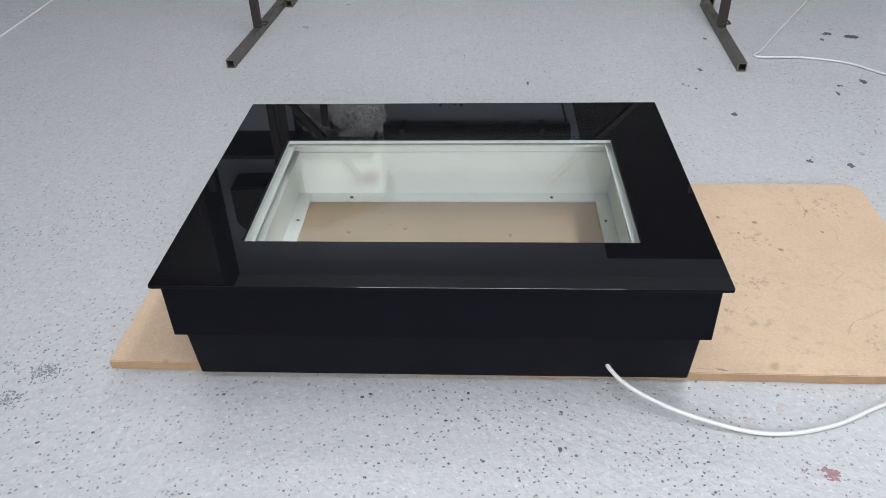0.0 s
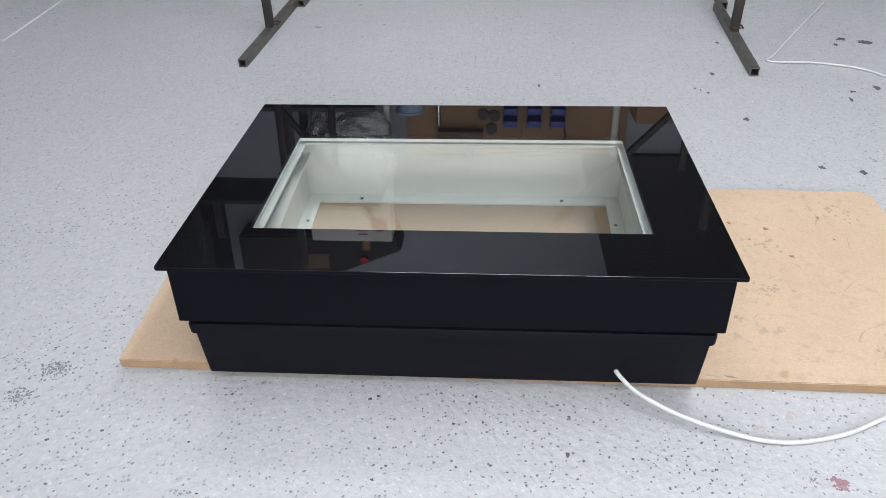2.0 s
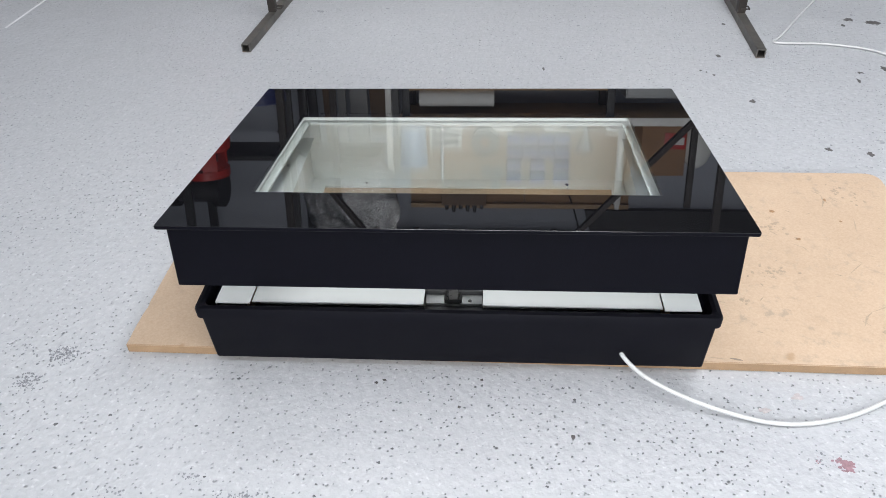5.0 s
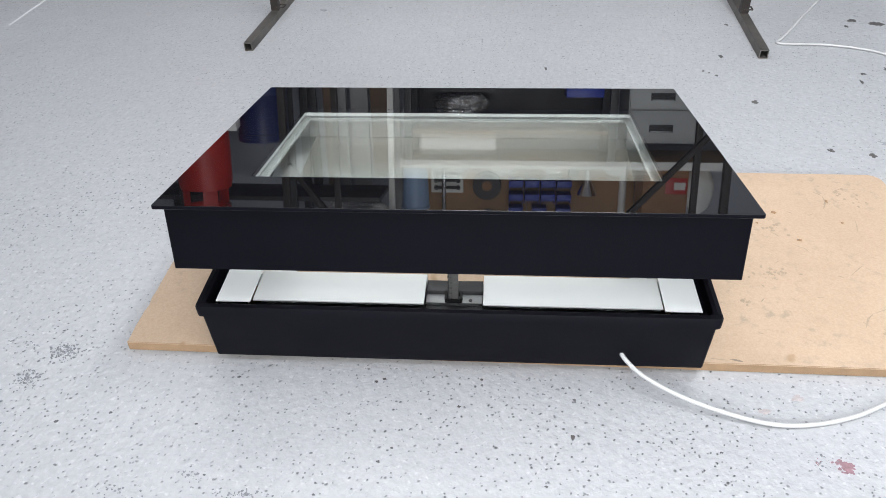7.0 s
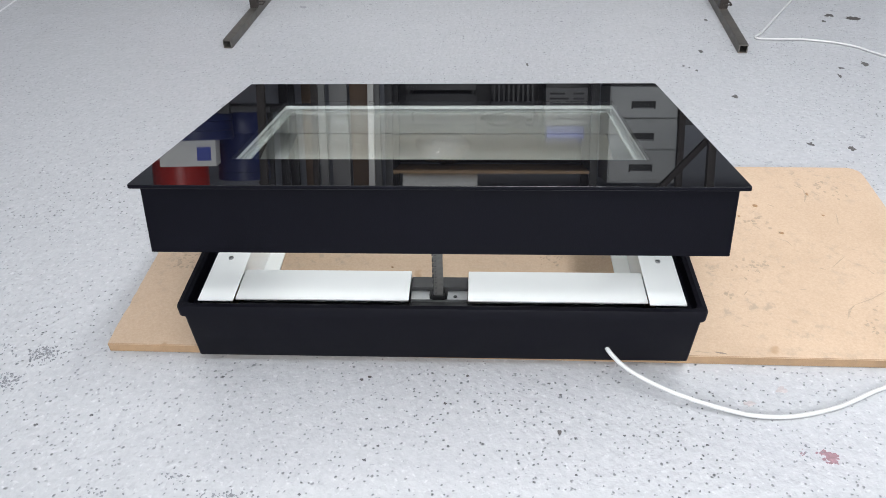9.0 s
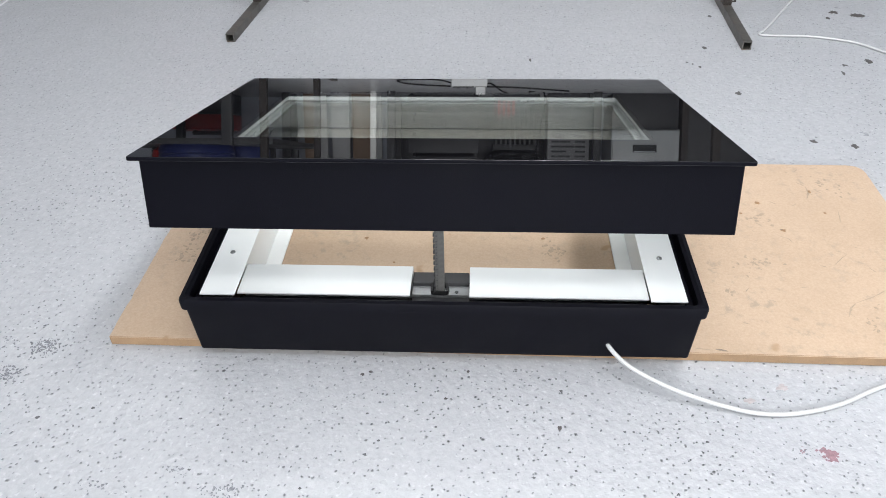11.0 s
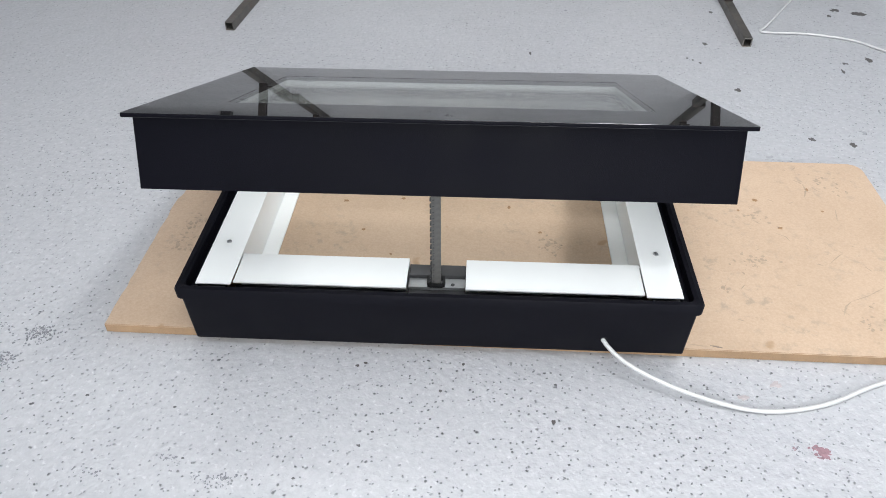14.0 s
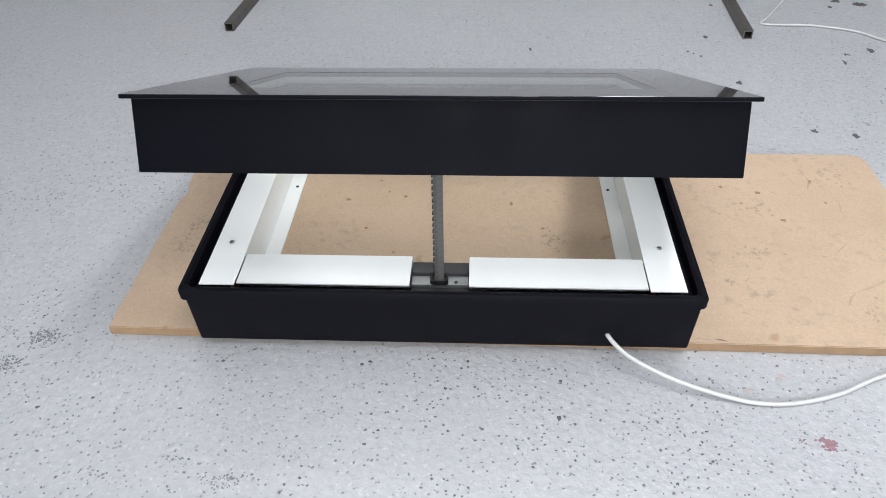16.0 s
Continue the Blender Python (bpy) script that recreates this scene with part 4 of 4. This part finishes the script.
for k, h in enumerate((0.035, 0.05, 0.03, 0.045, 0.05, 0.028)):
    part("tool_handle", rod(bmesh.new(), (0.03 + 0.042 * k, 0.03, 0.1205), (0.03 + 0.042 * k, 0.03, 0.12 + h), 0.014, 12, 0.010), DARK, t)
cord("wall_flex", [(0.49, 3.425, 1.20), (0.50, 3.425, 1.32), (0.535, 3.42, 1.42), (0.575, 3.43, 1.56)], 0.005, RUBBER, "black flex hanging down the tool board", "cable")
t = thing("shelf_carton", pose(-0.98, 2.98, 1.526), "white carton with a magenta ring print on a shelf", "box")
part("carton", slab((0, 0, 0), (0.47, 0.18, 0.285), 0.003), PAPER, t)
part("print_ring", turned([(0.026, 0.0004), (0.05, 0.0004), (0.05, 0.0016), (0.026, 0.0016), (0.026, 0.0004)], 28), MAGENTA, t, "magenta printed ring", pose(0.40, 0, 0.17, 90))
for k in range(3):
    part("print_bar", slab((0.25 + 0.012 * k, -0.0015, 0.19 + 0.022 * k), (0.33, -0.0003, 0.197 + 0.022 * k)), MAGENTA, t)
t = thing("card_tube", pose(-0.68, 3.07, 1.8115), "short tan cardboard tube standing on a carton", "tube")
part("tube", turned([(0.018, 0), (0.024, 0), (0.024, 0.10), (0.018, 0.10), (0.018, 0)], 22), CARD, t)
def prism(points, y0, y1):
    """A body with the side view (x, z) given by the points, from y0 to y1."""
    bm = bmesh.new()
    bm.faces.new([bm.verts.new((x, y0, z)) for x, z in points])
    up = bmesh.ops.extrude_face_region(bm, geom=list(bm.faces))
    bmesh.ops.translate(bm, vec=(0, y1 - y0, 0), verts=[v for v in up["geom"] if isinstance(v, bmesh.types.BMVert)])
    bmesh.ops.recalc_face_normals(bm, faces=bm.faces)
    bmesh.ops.bevel(bm, geom=list(bm.edges), offset=0.012, segments=2, affect="EDGES")
    return bm


t = thing("hoist", pose(0, 3.25, 0), "black slanted machine with a red knob fixed high on the wall", "machine")
part("case", prism(((-1.53, 1.93), (-0.52, 1.90), (-0.49, 2.02), (-0.96, 2.22), (-1.44, 2.29), (-1.53, 2.20)), 0, 0.199), BLACK_BOARD, t)
part("plate", slab((-1.14, -0.004, 2.05), (-0.96, -0.0005, 2.16), 0.002), BROWN, t, "worn brown rating plate")
part("knob", rod(bmesh.new(), (-0.73, -0.03, 2.08), (-0.73, -0.0005, 2.08), 0.026, 20), RED, t, "red round knob")
t = thing("wall_cupboard", pose(0, 0, 0), "dark wall cupboard reaching up to the ceiling", "cupboard")
part("body", slab((-3.4, 3.16, 1.76), (-1.66, 3.449, 2.745), 0.004), BLACK_BOARD, t)
for x in (-3.39, -2.52):
    part("door", slab((x, 3.142, 1.77), (x + 0.86, 3.1585, 2.735), 0.003), BLACK_BOARD, t)
t = thing("bench_grinder", pose(-1.61, 3.02, 0.986), "dark bench grinder with round wheel guards on the shelf", "grinder")
part("foot", slab((-0.10, -0.07, 0), (0.10, 0.07, 0.12), 0.01), BLACK_BOARD, t)
part("motor", rod(bmesh.new(), (-0.10, 0, 0.20), (0.10, 0, 0.20), 0.079, 28), DARK, t)
for x in (-0.155, 0.105):
    part("wheel_guard", rod(bmesh.new(), (x, 0, 0.20), (x + 0.05, 0, 0.20), 0.105, 30), BLACK_BOARD, t)
t = thing("smoke_detector", pose(1.30, 3.0, 2.75, 180), "dark round ceiling fitting with a pale middle", "ceiling fitting")
part("body", turned([(0.10, 0), (0.10, 0.02), (0.07, 0.045)], 28), DARK, t)
part("lens", turned([(0.03, 0.0452), (0.028, 0.055)], 18), CHROME, t)

# under and beside the bench
t = thing("foam_roll", pose(-0.15, 3.10, 0.647), "white rolled sheet lying on the shelf under the bench", "roll")
part("roll", rod(bmesh.new(), (-0.20, 0, 0.047), (0.20, 0, 0.047), 0.046, 24), PAPER, t)
single("film_bundle", crumple((0.30, 0.22, 0.17), 7, 0.55, 5), FILM, "crumpled clear plastic film heaped on a crate", "plastic film", pose(-0.14, 3.25, 0.441))
t = thing("wooden_crate", pose(-0.15, 3.26, 0), "dark timber crate on the floor under the bench", "crate")
for k in range(4):
    part("slat", slab((-0.19, -0.10, 0.01 + 0.11 * k), (0.19, -0.088, 0.10 + 0.11 * k), 0.002), DARK, t)
part("top", slab((-0.19, -0.087, 0.42), (0.19, 0.12, 0.44), 0.002), DARK, t)
for x in (-0.18, 0.165):
    part("post", slab((x, -0.087, 0), (x + 0.015, 0.12, 0.419)), DARK, t)
t = thing("slatted_crate", pose(0.12, 3.22, 0), "black plastic crate with an open slatted front", "crate")
for k in range(9):
    part("slat", slab((0.012 + 0.026 * k, -0.008, 0.03), (0.024 + 0.026 * k, 0, 0.27), 0.001), DARK, t)
bm = slab((0, -0.01, 0), (0.25, 0.16, 0.03), 0.002)
cube(bm, (0, -0.01, 0.27), (0.25, 0.16, 0.30), 0.002)
cube(bm, (0, 0.15, 0.0301), (0.25, 0.16, 0.2699))
part("frame", bm, DARK, t)
t = thing("printed_carton", pose(0.41, 3.13, 0), "pale grey printed carton over a dark shadow block under the bench", "box")
part("carton", slab((0, 0, 0.20), (0.22, 0.2, 0.40), 0.002), PRINT_GREY, t)
# dark block that stands in for the ground shadow below the carton
part("base", slab((0, 0, 0), (0.22, 0.2, 0.199), 0.002), DARK, t, "dark block in place of the ground shadow")
for k in range(6):
    part("print_bar", slab((0.02, -0.0015, 0.225 + 0.026 * k), (0.10 + 0.02 * (k % 3), -0.0003, 0.235 + 0.026 * k)), DARK, t)
    part("print_bar", slab((0.145, -0.0015, 0.225 + 0.026 * k), (0.20, -0.0003, 0.235 + 0.026 * k)), DARK, t)
for x, w, z, mt, lb in ((-0.93, 0.06, 1.15, BROWN, "brown timber plank leaning on the wall"), (-0.845, 0.045, 1.3, DULL, "grey metal length leaning on the wall"), (-0.775, 0.10, 1.25, DULL, "dull grey board leaning on the wall"), (-0.66, 0.11, 0.95, BROWN, "brown board leaning on the wall"), (-0.545, 0.05, 1.2, DULL, "grey slim batten leaning on the wall"), (-1.02, 0.05, 1.5, DARK, "dark steel post leaning on the wall")):
    single("plank", slab((0, 0, 0), (w, 0.022, z), 0.002), mt, lb, "plank", pose(x, 3.22, 0, -8), "planks leaning on the wall")
t = thing("post", pose(-0.52, 3.10, 0), "pale grey painted post beside the bench", "post")
part("shaft", slab((-0.016, -0.016, 0), (0.016, 0.016, 1.47), 0.002), PALE, t)
single("film_bag", crumple((0.52, 0.24, 0.54), 11, 0.55, 5), FILM, "large crumpled clear plastic bag on a shelf", "plastic bag", pose(-0.72, 3.02, 0.987))
t = thing("wall_shelf", pose(0, 0, 0), "dark shelf with timber uprights beside the bench", "shelf unit")
for z, y in ((0.28, 2.20), (0.96, 2.86), (1.5, 2.86)):
    part("shelf", slab((-2.2, y, z), (-0.82 if z < 0.5 else -0.55, 3.18, z + 0.025), 0.002), DARK, t)
for x in (-2.2, -1.62, -1.03):
    for y in (2.20, 3.18):
        part("upright", slab((x, y - 0.03, 0), (x + 0.045, y - 0.002, 0.31 if y < 3 else 1.9), 0.002), DARK, t)
    part("upright", slab((x, 2.83, 0.306), (x + 0.045, 2.858, 1.9), 0.002), DARK, t)
t = thing("toolbox", pose(-1.60, 3.20, 0), "dark red steel toolbox on the floor", "toolbox")
part("tray", slab((-0.06, 0, 0), (0.27, 0.2, 0.115), 0.006), DARK, t, "dark lower tray")
part("box", slab((-0.06, 0, 0.1155), (0.27, 0.2, 0.20), 0.006), RED, t)
part("handle", rod(bmesh.new(), (0.02, 0.1, 0.216), (0.20, 0.1, 0.216), 0.012, 12), DARK, t)
for x in (0.03, 0.18):
    part("bracket", slab((x, 0.09, 0.2002), (x + 0.012, 0.11, 0.225)), DARK, t)
t = thing("gas_cylinder", pose(-1.40, 2.66, 0.306), "red gas cylinder with a guard ring on a low shelf", "gas cylinder")
part("body", turned([(0.10, 0), (0.128, 0.02), (0.132, 0.06), (0.132, 0.53), (0.124, 0.565), (0.07, 0.578), (0.03, 0.58)], 36), RED, t)
part("valve", turned([(0.02, 0.581), (0.02, 0.625), (0.012, 0.63), (0.012, 0.655)], 16), ALU, t, "brass-grey valve")
for k in range(3):
    a = radians(90 + 120 * k)
    part("guard_strut", slab((-0.035, -0.004, 0.545), (0.035, 0.004, 0.66), 0.001), RED, t, "", Matrix.Rotation(a, 4, "Z") @ Matrix.Translation((0, 0.106, 0)))
part("guard_ring", hoop([([(r * math.cos(2 * math.pi * k / 28), r * math.sin(2 * math.pi * k / 28)) for k in range(28)], z) for r, z in ((0.116, 0.66), (0.116, 0.70), (0.104, 0.70), (0.104, 0.66))]), RED, t)
for x, y, z, r, lb in ((-1.22, 2.40, 0.12, 0.165, "shallow blue plastic tub on a low shelf"), (-1.09, 2.68, 0.33, 0.12, "blue plastic drum with a flat lid on a low shelf")):
    t = thing("plastic_drum", pose(x, y, 0.306), lb, "drum", "blue drums")
    part("barrel", turned([(r * 0.94, 0), (r, 0.02), (r, z * 0.3), (r * 0.97, z * 0.32), (r, z * 0.35), (r, z - 0.04)], 36), NAVY, t)
    part("lid", turned([(r * 1.03, z - 0.039), (r * 1.03, z - 0.004), (r, z)], 36), NAVY, t)
t = thing("white_carton", pose(-1.24, 2.38, 0.428, 0, 0, 12), "white carton with a blue label on a blue tub", "box")
part("carton", slab((-0.12, -0.08, 0), (0.12, 0.08, 0.115), 0.002), PAPER, t)
part("label", slab((0.04, -0.0815, 0.03), (0.10, -0.0803, 0.09)), BLUE, t, "blue printed label")
t = thing("socket_block", pose(0.0, 2.47, 0, 0, 0, 3), "white twin socket block with a plug on the floor", "socket block")
part("block", slab((-0.08, -0.030, 0), (0.08, 0.030, 0.036), 0.004), WHITE, t)
part("face_plate", slab((-0.074, -0.025, 0.0362), (0.02, 0.025, 0.0395), 0.001), PRINT_GREY, t)
part("plug", slab((0.028, -0.022, 0.0365), (0.072, 0.022, 0.070), 0.006), WHITE, t, "white mains plug")
for x in (-0.055, -0.015):
    part("switch", slab((x, -0.006, 0.0397), (x + 0.012, 0.006, 0.043), 0.001), DARK, t)
cord("black_flex", [(0.052, 2.465, 0.069), (0.055, 2.505, 0.066), (0.075, 2.56, 0.02), (0.10, 2.64, 0.005), (0.16, 3.0, 0.005), (0.19, 3.1, 0.005)], 0.0035, RUBBER, "black flex running from a plug under the bench", "cable")
cord("black_flex", [(-0.078, 2.467, 0.02), (-0.14, 2.47, 0.006), (-0.26, 2.46, 0.005), (-0.33, 2.52, 0.005), (-0.28, 2.66, 0.005), (-0.1, 2.75, 0.005), (0.2, 2.80, 0.005), (0.5, 2.98, 0.005)], 0.0035, RUBBER, "black flex lying in a loop on the floor", "cable")
for x, y, w, h, sd in ((-0.15, 3.12, 0.12, 0.05, 2), (0.10, 3.14, 0.16, 0.06, 5), (0.36, 3.12, 0.12, 0.05, 8), (0.70, 3.14, 0.14, 0.06, 9), (-0.02, 3.30, 0.10, 0.05, 12)):
    single("rag", crumple((w, 0.12, h), sd, 0.35, 3), PAPER, "crumpled white rag lying on the bench", "rag", pose(x, y, 0.826), "rags on the bench")
for x, w, h, mt, lb in ((0.22, 0.09, 0.05, CARD, "small brown carton on the bench"), (0.46, 0.05, 0.07, DARK, "small dark tin on the bench")):
    single("small_box", slab((0, 0, 0), (w, 0.07, h), 0.003), mt, lb, "box", pose(x, 3.22, 0.826))

single("red_case", slab((0, 0, 0), (0.11, 0.09, 0.075), 0.006), RED, "small red case lying inside the slatted crate", "case", pose(0.13, 3.235, 0.0305))
single("blue_case", slab((0, 0, 0), (0.20, 0.14, 0.065), 0.006), BLUE, "flat blue plastic case lying on a carton", "case", pose(0.42, 3.15, 0.4005))
single("black_sack", crumple((0.34, 0.17, 0.11), 21, 0.5, 4), BLACK_BOARD, "crumpled black sack lying on the slatted crate", "sack", pose(0.22, 3.30, 0.2998))
cord("crate_flex", [(0.30, 3.27, 0.355), (0.34, 3.20, 0.40), (0.355, 3.19, 0.30), (0.38, 3.17, 0.16), (0.385, 3.10, 0.005), (0.30, 3.02, 0.005)], 0.004, RUBBER, "black flex hanging down from a crate", "cable")
# made-up box that keeps the space right of the drawers dark
t = thing("dark_chest", pose(1.13, 3.12, 0), "low dark box added for the dark area under the workbench", "chest")
part("body", slab((0, 0.012, 0), (0.72, 0.30, 0.36), 0.006), DARK, t)
part("lid", slab((-0.004, 0.006, 0.3605), (0.724, 0.304, 0.395), 0.006), DARK, t)



def motions():
    walk(lid, [(t, Matrix.Translation(HINGE - Vector((0, 0, CLEAR))) @ pose(0, 0, 0, -a)) for t, a in LIFT])
    for k, o in enumerate(links):
        walk(o, chain_rows(k))


motions()
